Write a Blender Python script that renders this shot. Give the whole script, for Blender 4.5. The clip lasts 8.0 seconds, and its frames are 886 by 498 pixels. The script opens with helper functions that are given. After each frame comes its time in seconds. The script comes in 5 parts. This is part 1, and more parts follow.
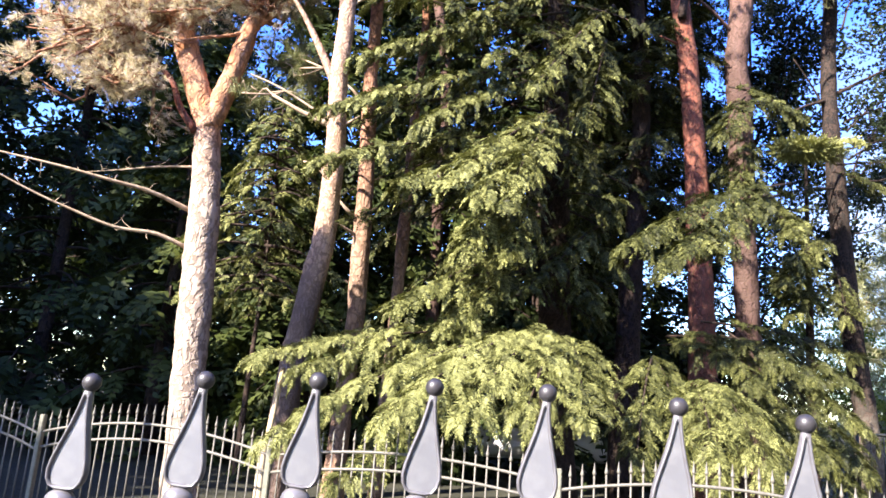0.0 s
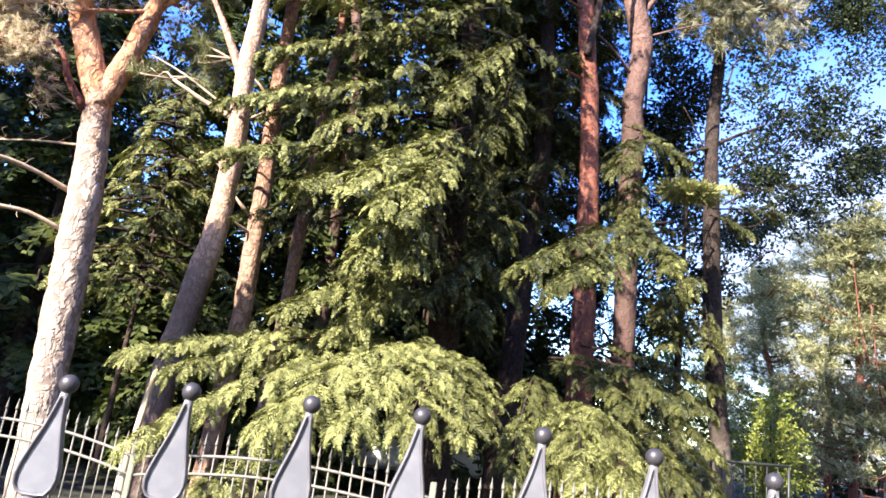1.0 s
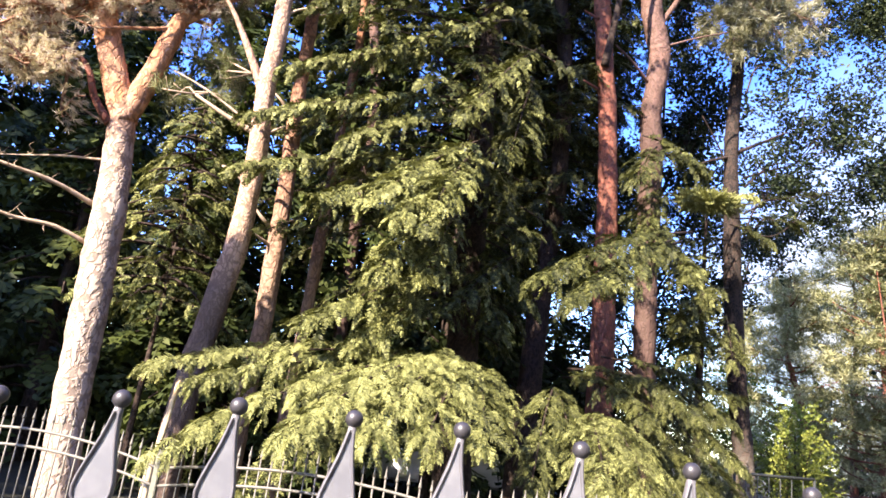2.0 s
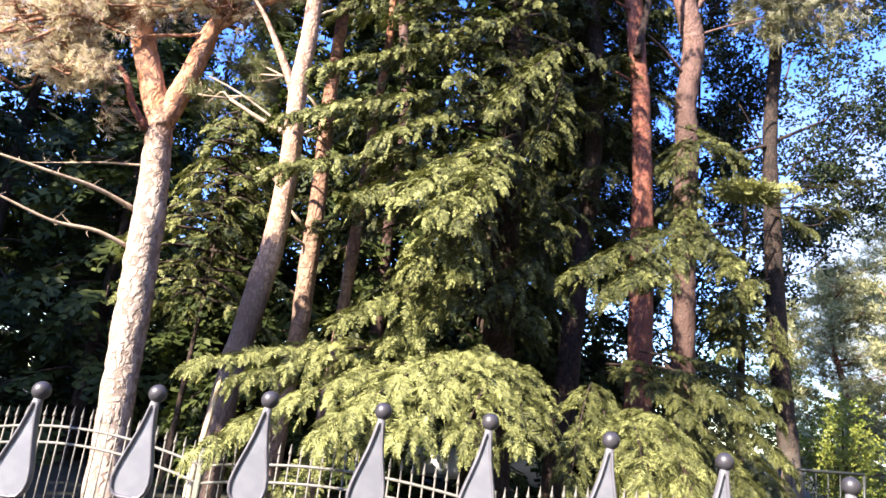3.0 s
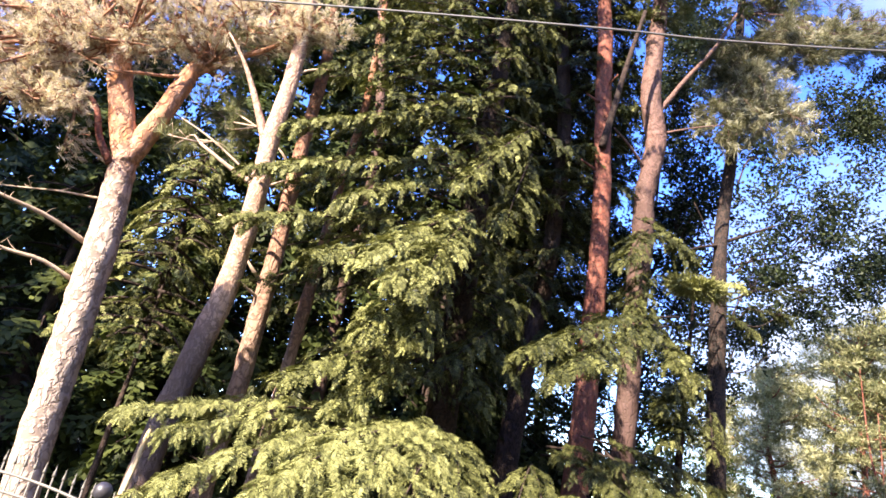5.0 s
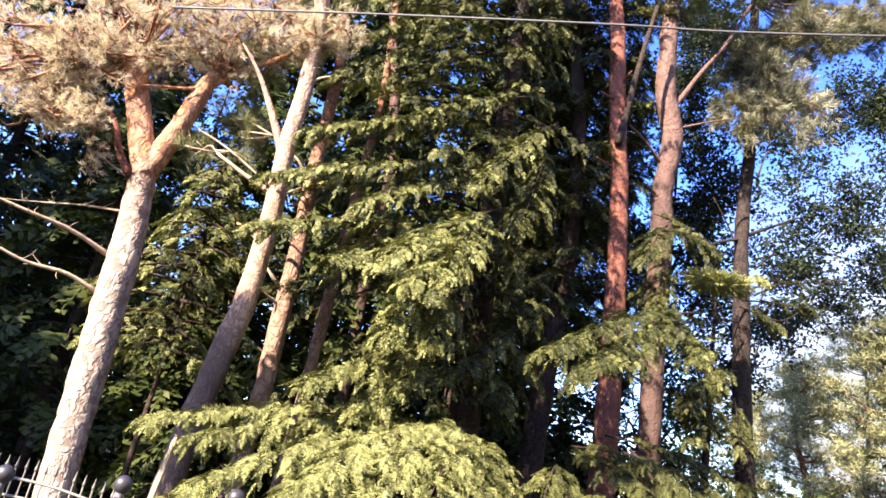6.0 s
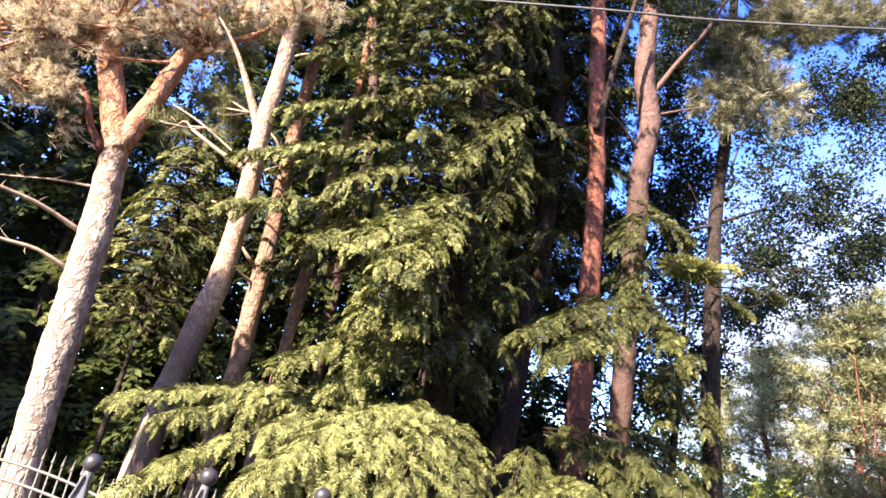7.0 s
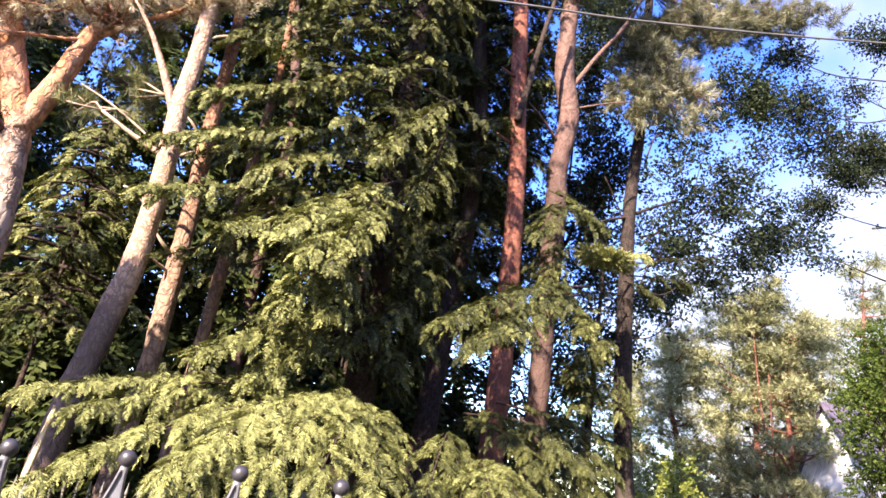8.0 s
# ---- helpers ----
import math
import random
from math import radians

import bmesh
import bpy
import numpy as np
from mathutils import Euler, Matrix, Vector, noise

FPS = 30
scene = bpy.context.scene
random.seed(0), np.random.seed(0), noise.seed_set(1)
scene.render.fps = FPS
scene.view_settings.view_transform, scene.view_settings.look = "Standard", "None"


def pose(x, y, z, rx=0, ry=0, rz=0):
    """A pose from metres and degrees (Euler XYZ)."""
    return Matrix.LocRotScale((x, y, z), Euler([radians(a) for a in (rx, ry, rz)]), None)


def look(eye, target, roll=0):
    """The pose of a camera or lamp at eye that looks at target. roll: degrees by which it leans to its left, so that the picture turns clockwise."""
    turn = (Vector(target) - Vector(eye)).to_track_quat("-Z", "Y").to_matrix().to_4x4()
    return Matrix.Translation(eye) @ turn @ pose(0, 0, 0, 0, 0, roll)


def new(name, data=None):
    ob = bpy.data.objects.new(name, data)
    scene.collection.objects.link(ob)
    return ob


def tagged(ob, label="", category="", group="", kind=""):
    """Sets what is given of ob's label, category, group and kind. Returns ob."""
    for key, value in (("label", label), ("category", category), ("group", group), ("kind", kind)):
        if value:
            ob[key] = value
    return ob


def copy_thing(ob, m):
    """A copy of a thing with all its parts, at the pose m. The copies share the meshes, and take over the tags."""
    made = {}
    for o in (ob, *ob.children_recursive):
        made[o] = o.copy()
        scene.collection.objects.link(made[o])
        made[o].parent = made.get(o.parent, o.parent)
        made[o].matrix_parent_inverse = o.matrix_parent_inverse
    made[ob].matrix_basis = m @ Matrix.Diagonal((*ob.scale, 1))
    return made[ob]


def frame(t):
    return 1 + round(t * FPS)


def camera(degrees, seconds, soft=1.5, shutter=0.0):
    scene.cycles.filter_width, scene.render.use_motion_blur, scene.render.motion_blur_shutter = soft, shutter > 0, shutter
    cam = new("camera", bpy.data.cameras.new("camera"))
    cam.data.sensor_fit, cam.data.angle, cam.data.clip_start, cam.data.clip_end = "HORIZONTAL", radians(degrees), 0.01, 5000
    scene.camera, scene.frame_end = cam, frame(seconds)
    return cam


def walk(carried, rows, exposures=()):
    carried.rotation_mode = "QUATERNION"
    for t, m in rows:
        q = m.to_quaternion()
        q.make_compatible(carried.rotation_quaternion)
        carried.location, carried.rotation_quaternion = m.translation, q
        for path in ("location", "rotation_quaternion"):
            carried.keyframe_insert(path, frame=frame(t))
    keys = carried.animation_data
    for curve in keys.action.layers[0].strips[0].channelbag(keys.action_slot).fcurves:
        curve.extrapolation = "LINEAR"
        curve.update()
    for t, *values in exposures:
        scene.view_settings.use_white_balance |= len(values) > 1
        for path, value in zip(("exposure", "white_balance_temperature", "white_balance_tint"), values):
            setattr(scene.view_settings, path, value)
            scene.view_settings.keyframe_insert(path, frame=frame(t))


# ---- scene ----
cam = camera(66.0, 8.0, soft=1.6)
PATH = [
    (0, (-0.001, 0.006, 1.6), (-0.028, 1.964, 2.011), 4.3),
    (0.5, (0.008, -0.012, 1.617), (0.177, 1.929, 2.07), 7.2),
    (1, (0.004, -0.016, 1.613), (0.273, 1.91, 2.081), 7.4),
    (1.5, (-0.016, -0.042, 1.618), (0.278, 1.878, 2.097), 8.6),
    (2, (-0.025, -0.033, 1.613), (0.19, 1.894, 2.105), 7.5),
    (2.2, (-0.023, -0.04, 1.613), (0.134, 1.89, 2.112), 7.6),
    (3.3, (-0.012, -0.035, 1.607), (0.105, 1.909, 2.064), 7.0),
    (3.5, (-0.012, -0.035, 1.608), (0.131, 1.908, 2.06), 7.3),
    (4, (-0.012, -0.039, 1.606), (0.17, 1.896, 2.078), 6.7),
    (4.5, (-0.027, -0.057, 1.636), (0.193, 1.859, 2.167), 9.5),
    (5, (-0.052, -0.066, 1.666), (0.158, 1.808, 2.333), 12.2),
    (5.2, (-0.048, -0.064, 1.66), (0.117, 1.796, 2.372), 13.1),
    (6.3, (-0.031, -0.081, 1.651), (0.124, 1.805, 2.3), 10.7),
    (6.5, (-0.032, -0.073, 1.652), (0.133, 1.812, 2.297), 11.4),
    (7, (-0.034, -0.072, 1.651), (0.198, 1.812, 2.28), 11.3),
    (7.5, (-0.028, -0.097, 1.649), (0.346, 1.759, 2.293), 10.4),
    (8, (-0.03, -0.136, 1.637), (0.424, 1.706, 2.273), 9.5),
]

walk(cam, [(t, look(eye, target, roll)) for t, eye, target, roll in PATH],
     exposures=((0, 2.40, 6450, 10), (1, 2.44, 6450, 10), (2, 2.44, 6850, 13), (3.3, 2.42, 6500, 10), (4, 2.42, 6450, 9), (5, 2.46, 6900, 14), (7, 2.48, 6950, 15), (8, 2.40, 6950, 16)))

# ---------------------------------------------------------------- light
SUN_ELEV, SUN_AZ = 35.0, -134.0          # azimuth from +y towards +x: the sun stands behind and to the west of the path
sun_way = Vector((math.sin(radians(SUN_AZ)) * math.cos(radians(SUN_ELEV)),
                  math.cos(radians(SUN_AZ)) * math.cos(radians(SUN_ELEV)), math.sin(radians(SUN_ELEV))))
world = bpy.data.worlds.new("sky")
scene.world = world
world.use_nodes = True
wn = world.node_tree.nodes
sky = wn.new("ShaderNodeTexSky")
sky.sky_type, sky.sun_disc = "NISHITA", False
sky.sun_elevation, sky.sun_rotation = radians(SUN_ELEV), radians(SUN_AZ)
wn["Background"].inputs["Strength"].default_value = 0.034
sky.air_density, sky.dust_density, sky.ozone_density = 1.0, 0.4, 3.0
wl = world.node_tree.links
dome = wn.new("ShaderNodeTexCoord").outputs["Generated"]
puffs = wn.new("ShaderNodeTexNoise")
puffs.inputs["Scale"].default_value, puffs.inputs["Detail"].default_value = 2.2, 6
wl.new(dome, puffs.inputs["Vector"])
height = wn.new("ShaderNodeSeparateXYZ")
wl.new(dome, height.inputs[0])
low_sky = wn.new("ShaderNodeMapRange")          # thin white cloud thickens towards the horizon, all round
low_sky.inputs["From Min"].default_value, low_sky.inputs["From Max"].default_value = 1.0, 0.10
low_sky.inputs["To Min"].default_value, low_sky.inputs["To Max"].default_value = -0.28, -0.09
wl.new(height.outputs["Z"], low_sky.inputs["Value"])
east = wn.new("ShaderNodeMath")
east.operation = "MULTIPLY_ADD"
east.inputs[1].default_value, east.inputs[2].default_value = 1.45, -0.55
wl.new(height.outputs["X"], east.inputs[0])
banks = wn.new("ShaderNodeMath")
banks.operation = "ADD"
wl.new(low_sky.outputs[0], banks.inputs[0])
wl.new(east.outputs[0], banks.inputs[1])
cover = wn.new("ShaderNodeMath")
cover.operation = "ADD"
wl.new(puffs.outputs["Fac"], cover.inputs[0])
wl.new(banks.outputs[0], cover.inputs[1])
edge = wn.new("ShaderNodeMapRange")
edge.inputs["From Min"].default_value, edge.inputs["From Max"].default_value = 0.47, 0.70
wl.new(cover.outputs[0], edge.inputs["Value"])
veil = wn.new("ShaderNodeMix")
veil.data_type = "RGBA"
veil.inputs[7].default_value = (6.9, 7.6, 8.4, 1)
wl.new(edge.outputs[0], veil.inputs[0])
vivid = wn.new("ShaderNodeHueSaturation")
vivid.inputs["Saturation"].default_value, vivid.inputs["Value"].default_value = 1.30, 4.9
vivid.inputs["Hue"].default_value = 0.525
wl.new(sky.outputs["Color"], vivid.inputs["Color"])
wl.new(vivid.outputs[0], veil.inputs[6])
wl.new(veil.outputs[2], wn["Background"].inputs["Color"])
lamp = bpy.data.lights.new("sun", "SUN")
lamp.energy, lamp.angle, lamp.color = 5.0, radians(0.55), (1.0, 0.89, 0.76)
sun = new("sun", lamp)
sun.matrix_world = look(sun_way * 60, (0, 0, 0))


# ---------------------------------------------------------------- materials
def material(name, rough=0.7, metal=0.0):
    m = bpy.data.materials.new(name)
    m.use_nodes = True
    n = m.node_tree.nodes
    b = n["Principled BSDF"]
    b.inputs["Roughness"].default_value, b.inputs["Metallic"].default_value = rough, metal
    return m, n, m.node_tree.links, b


def ramp(n, stops):
    r = n.new("ShaderNodeValToRGB")
    while len(r.color_ramp.elements) < len(stops):
        r.color_ramp.elements.new(0.5)
    for e, (p, c) in zip(r.color_ramp.elements, stops):
        e.position, e.color = p, (*c, 1)
    return r


def noise_tex(n, links, coords, scale, detail=4, stretch=(1, 1, 1)):
    mp = n.new("ShaderNodeMapping")
    mp.inputs["Scale"].default_value = stretch
    links.new(coords, mp.inputs["Vector"])
    t = n.new("ShaderNodeTexNoise")
    t.inputs["Scale"].default_value, t.inputs["Detail"].default_value = scale, detail
    links.new(mp.outputs["Vector"], t.inputs["Vector"])
    return t


def mixed(n, links, a, b, fac, kind="MIX"):
    m = n.new("ShaderNodeMix")
    m.data_type, m.blend_type = "RGBA", kind
    for slot, value in ((0, fac), (6, a), (7, b)):
        if isinstance(value, bpy.types.NodeSocket):
            links.new(value, m.inputs[slot])
        else:
            m.inputs[slot].default_value = value if slot == 0 else (*value, 1)
    return m.outputs[2]


def bump(n, links, b, height, strength, distance):
    k = n.new("ShaderNodeBump")
    k.inputs["Strength"].default_value, k.inputs["Distance"].default_value = strength, distance
    links.new(height, k.inputs["Height"])
    links.new(k.outputs["Normal"], b.inputs["Normal"])


def foliage(name, dark, mid, light, through_light=0.25, rough=0.55):
    """Leaf material: each spray has its own tint (attribute), with finer change from blade to blade."""
    m, n, links, b = material(name, rough)
    at = n.new("ShaderNodeAttribute")
    at.attribute_name = "tint"
    geo = n.new("ShaderNodeNewGeometry")
    mad = n.new("ShaderNodeMath")
    mad.operation = "MULTIPLY_ADD"
    mad.inputs[1].default_value, mad.inputs[2].default_value = 0.44, -0.22
    links.new(geo.outputs["Random Per Island"], mad.inputs[0])
    add = n.new("ShaderNodeMath")
    add.operation = "ADD"
    links.new(at.outputs["Fac"], add.inputs[0])
    links.new(mad.outputs[0], add.inputs[1])
    r = ramp(n, [(0.0, dark), (0.5, mid), (1.0, light)])
    links.new(add.outputs[0], r.inputs["Fac"])
    links.new(r.outputs["Color"], b.inputs["Base Color"])
    b.inputs["Specular IOR Level"].default_value = 0.15
    tr = n.new("ShaderNodeBsdfTranslucent")
    links.new(mixed(n, links, r.outputs["Color"], (mid[0] * 1.5, mid[1] * 1.6, mid[2] * 0.8), 0.5), tr.inputs["Color"])
    mx = n.new("ShaderNodeMixShader")
    mx.inputs[0].default_value = through_light
    links.new(b.outputs[0], mx.inputs[1])
    links.new(tr.outputs[0], mx.inputs[2])
    links.new(mx.outputs[0], n["Material Output"].inputs["Surface"])
    return m


def bark(name, low, high, z0, z1, crack=(0.07, 0.045, 0.035), scale=13.0, depth=0.02, flake=(0.5, 0.42, 0.36)):
    """Plated pine bark: the colour goes from low to high between the heights z0 and z1, dark cracks between scaly plates."""
    m, n, links, b = material(name, 0.85)
    tc = n.new("ShaderNodeTexCoord")
    ob = tc.outputs["Object"]
    sep = n.new("ShaderNodeSeparateXYZ")
    links.new(ob, sep.inputs[0])
    wob = noise_tex(n, links, ob, 1.3, 3)
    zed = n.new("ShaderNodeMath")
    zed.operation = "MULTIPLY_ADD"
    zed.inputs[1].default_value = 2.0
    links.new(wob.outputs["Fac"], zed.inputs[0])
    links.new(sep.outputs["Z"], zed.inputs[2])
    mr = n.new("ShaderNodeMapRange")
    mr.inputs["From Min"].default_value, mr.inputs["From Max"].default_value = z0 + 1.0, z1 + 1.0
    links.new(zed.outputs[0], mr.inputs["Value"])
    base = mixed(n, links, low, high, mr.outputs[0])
    blotch = noise_tex(n, links, ob, 5.0, 5, (1, 1, 0.45))
    rb = ramp(n, [(0.30, (0, 0, 0)), (0.75, (1, 1, 1))])
    links.new(blotch.outputs["Fac"], rb.inputs["Fac"])
    half = n.new("ShaderNodeMath")
    half.operation = "MULTIPLY"
    half.inputs[1].default_value = 0.45
    links.new(rb.outputs["Color"], half.inputs[0])
    c1 = mixed(n, links, base, flake, half.outputs[0])
    mp = n.new("ShaderNodeMapping")
    mp.inputs["Scale"].default_value = (1, 1, 0.33)
    warp = noise_tex(n, links, ob, 6.0, 3)
    links.new(mixed(n, links, ob, warp.outputs["Color"], 0.22), mp.inputs["Vector"])
    vo = n.new("ShaderNodeTexVoronoi")
    vo.feature = "DISTANCE_TO_EDGE"
    vo.inputs["Scale"].default_value = scale
    links.new(mp.outputs["Vector"], vo.inputs["Vector"])
    patch = noise_tex(n, links, ob, 9.0, 3)
    thin = n.new("ShaderNodeMath")
    thin.operation = "MULTIPLY_ADD"
    thin.inputs[1].default_value, thin.inputs[2].default_value = 0.5, -0.22
    links.new(patch.outputs["Fac"], thin.inputs[0])
    dist = n.new("ShaderNodeMath")
    dist.operation = "SUBTRACT"
    links.new(vo.outputs["Distance"], dist.inputs[0])
    links.new(thin.outputs[0], dist.inputs[1])
    rc = ramp(n, [(0.0, (0, 0, 0)), (0.14, (1, 1, 1))])
    links.new(dist.outputs[0], rc.inputs["Fac"])
    grain = noise_tex(n, links, ob, 40.0, 4, (1, 1, 0.4))
    gap = mixed(n, links, c1, crack, 0.55)
    c2 = mixed(n, links, gap, c1, rc.outputs["Color"])
    c3 = mixed(n, links, c2, grain.outputs["Fac"], 0.25, "OVERLAY")
    links.new(c3, b.inputs["Base Color"])
    h = mixed(n, links, rc.outputs["Color"], grain.outputs["Color"], 0.4)
    bump(n, links, b, h, 0.8, depth)
    b.inputs["Specular IOR Level"].default_value = 0.2
    return m


def painted_metal(name, colour, worn, rough, metal):
    m, n, links, b = material(name, rough, metal)
    ob = n.new("ShaderNodeTexCoord").outputs["Object"]
    t1, t2 = noise_tex(n, links, ob, 35.0, 5), noise_tex(n, links, ob, 320.0, 3)
    r = ramp(n, [(0.42, (0, 0, 0)), (0.7, (1, 1, 1))])
    links.new(t1.outputs["Fac"], r.inputs["Fac"])
    links.new(mixed(n, links, colour, worn, r.outputs["Color"]), b.inputs["Base Color"])
    rr = n.new("ShaderNodeMath")
    rr.operation = "MULTIPLY_ADD"
    rr.inputs[1].default_value, rr.inputs[2].default_value = 0.25, rough - 0.12
    links.new(t1.outputs["Fac"], rr.inputs[0])
    links.new(rr.outputs[0], b.inputs["Roughness"])
    bump(n, links, b, t2.outputs["Fac"], 0.12, 0.0006)
    return m


def plain(name, a, c, rough=0.7, metal=0.0, scale=6.0, relief=0.1, depth=0.01):
    m, n, links, b = material(name, rough, metal)
    ob = n.new("ShaderNodeTexCoord").outputs["Object"]
    t = noise_tex(n, links, ob, scale, 6)
    r = ramp(n, [(0.3, a), (0.7, c)])
    links.new(t.outputs["Fac"], r.inputs["Fac"])
    links.new(r.outputs["Color"], b.inputs["Base Color"])
    t2 = noise_tex(n, links, ob, scale * 9, 4)
    bump(n, links, b, t2.outputs["Fac"], relief, depth)
    return m


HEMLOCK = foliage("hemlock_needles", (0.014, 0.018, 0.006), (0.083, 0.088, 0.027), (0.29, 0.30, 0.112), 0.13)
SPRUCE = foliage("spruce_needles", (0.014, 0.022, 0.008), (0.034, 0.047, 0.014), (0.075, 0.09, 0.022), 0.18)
PINE = foliage("pine_needles", (0.20, 0.165, 0.125), (0.54, 0.46, 0.375), (0.76, 0.675, 0.58), 0.42)
PINE_GREY = foliage("grey_pine_needles", (0.05, 0.05, 0.03), (0.19, 0.185, 0.115), (0.46, 0.44, 0.31), 0.3)
PINE_GREEN = foliage("far_pine_needles", (0.045, 0.055, 0.024), (0.16, 0.168, 0.08), (0.40, 0.39, 0.215), 0.25)
BROADLEAF = foliage("broad_leaves", (0.03, 0.05, 0.012), (0.07, 0.10, 0.02), (0.15, 0.18, 0.04), 0.35, 0.45)
# darker copy of the broad leaves, their shade put into the colour
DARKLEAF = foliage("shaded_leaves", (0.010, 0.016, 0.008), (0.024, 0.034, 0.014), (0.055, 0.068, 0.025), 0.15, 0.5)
LIMELEAF = foliage("lime_leaves", (0.035, 0.055, 0.012), (0.10, 0.14, 0.028), (0.28, 0.30, 0.07), 0.4, 0.45)
BARK_FORK = bark("pine_bark_pale", (0.38, 0.295, 0.24), (0.46, 0.19, 0.08), 3.9, 5.2)
# dark low colour paints the shade on the leaning pine's foot
BARK_LEAN = bark("pine_bark_shaded_foot", (0.10, 0.07, 0.06), (0.47, 0.305, 0.22), 2.5, 3.3, scale=22.0, depth=0.012, flake=(0.33, 0.235, 0.185))
BARK_ORANGE = bark("pine_bark_orange", (0.29, 0.18, 0.125), (0.30, 0.125, 0.065), 3.0, 6.0, scale=16.0, flake=(0.38, 0.27, 0.21))
BARK_RED = bark("pine_bark_red", (0.15, 0.052, 0.038), (0.23, 0.074, 0.047), 2.5, 7.0, scale=16.0, flake=(0.21, 0.105, 0.078))
# low colour darkened: hemlock shade on the brown trunk is put into the bark
BARK_BROWN = bark("pine_bark_brown_shaded_low", (0.055, 0.03, 0.025), (0.155, 0.088, 0.072), 7.5, 10.0, scale=12.0, flake=(0.16, 0.105, 0.09))
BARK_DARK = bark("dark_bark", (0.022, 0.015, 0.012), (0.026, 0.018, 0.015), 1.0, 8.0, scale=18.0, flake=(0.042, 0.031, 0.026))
# pale low colour paints the lit patch at the foot of the trunk
BARK_GREY = bark("grey_bark_lit_foot", (0.20, 0.17, 0.14), (0.016, 0.013, 0.012), 1.2, 2.3, scale=18.0, flake=(0.035, 0.029, 0.025))
DEADWOOD = plain("dead_wood", (0.24, 0.17, 0.115), (0.42, 0.32, 0.235), 0.85, scale=12.0, relief=0.5)
PALEWOOD = plain("peeled_wood", (0.5, 0.37, 0.22), (0.64, 0.52, 0.35), 0.75, scale=14.0, relief=0.4)
DARK_IRON = painted_metal("pewter_paint", (0.033, 0.031, 0.037), (0.052, 0.049, 0.056), 0.4, 0.25)
SILVER_IRON = painted_metal("silver_paint", (0.135, 0.138, 0.158), (0.175, 0.178, 0.195), 0.40, 0.2)
RIM_IRON = painted_metal("grey_paint", (0.11, 0.107, 0.122), (0.165, 0.16, 0.175), 0.36, 0.25)
FENCE_IRON = painted_metal("weathered_grey_paint", (0.11, 0.103, 0.09), (0.17, 0.16, 0.14), 0.6, 0.1)
POST_IRON = painted_metal("weathered_cream_paint", (0.14, 0.14, 0.11), (0.20, 0.197, 0.16), 0.6, 0.1)
BLACK_IRON = painted_metal("black_paint", (0.02, 0.022, 0.02), (0.04, 0.045, 0.04), 0.5, 0.2)
CABLE = plain("cable_sheath", (0.07, 0.07, 0.07), (0.12, 0.115, 0.11), 0.5)
WHITE_WALL = plain("white_render", (0.42, 0.42, 0.44), (0.56, 0.56, 0.57), 0.8, scale=1.5, relief=0.15)
ROOF = plain("slate_roof", (0.06, 0.05, 0.08), (0.13, 0.10, 0.14), 0.55, scale=5.0, relief=0.4)
CAR_WHITE = plain("white_car_paint", (0.78, 0.78, 0.78), (0.84, 0.84, 0.84), 0.25, scale=1.0, relief=0.0)
RUBBER = plain("tyre_rubber", (0.015, 0.015, 0.015), (0.03, 0.03, 0.03), 0.9, scale=30.0)
ALLOY = plain("alloy", (0.4, 0.4, 0.4), (0.55, 0.55, 0.55), 0.35, 0.8)
GLASS, _n, _l, _b = material("dark_glass", 0.05)
_b.inputs["Base Color"].default_value = (0.03, 0.04, 0.045, 1)
GROUND = plain("leaf_litter", (0.012, 0.013, 0.007), (0.032, 0.031, 0.015), 0.95, scale=3.0, relief=0.9, depth=0.04)


# ---------------------------------------------------------------- mesh helpers
def empty(name, at=(0, 0, 0)):
    e = new(name)
    e.location = at
    e.empty_display_size = 0.1
    return e


def adopt(ob, parent):
    ob.parent = parent
    ob.matrix_parent_inverse = Matrix.Translation(parent.location).inverted() if parent.parent is None else Matrix()
    return ob


def part(name, bm, mat, parent=None, label="", smooth=True):
    me = bpy.data.meshes.new(name)
    bmesh.ops.recalc_face_normals(bm, faces=bm.faces)
    bm.to_mesh(me)
    bm.free()
    me.materials.append(mat)
    if smooth:
        me.shade_smooth()
    ob = new(name, me)
    if parent:
        adopt(ob, parent)
    return tagged(ob, label)


def box(bm, centre, size, turn=None):
    m = Matrix.Translation(centre) @ (turn.to_4x4() if turn else Matrix()) @ Matrix.Diagonal((*size, 1))
    return bmesh.ops.create_cube(bm, size=1, matrix=m)["verts"]


def spline(points, n):
    """n points and a value on a Catmull-Rom curve through points of (x, y, z, radius)."""
    p = np.array(points, float)
    p = np.vstack([2 * p[0] - p[1], p, 2 * p[-1] - p[-2]])
    out = []
    for u in np.linspace(0, len(p) - 3 - 1e-6, n):
        i, t = int(u), u - int(u)
        a, b, c, d = p[i:i + 4]
        out.append(0.5 * (2 * b + (c - a) * t + (2 * a - 5 * b + 4 * c - d) * t * t + (3 * b - a - 3 * c + d) * t ** 3))
    return np.array(out)


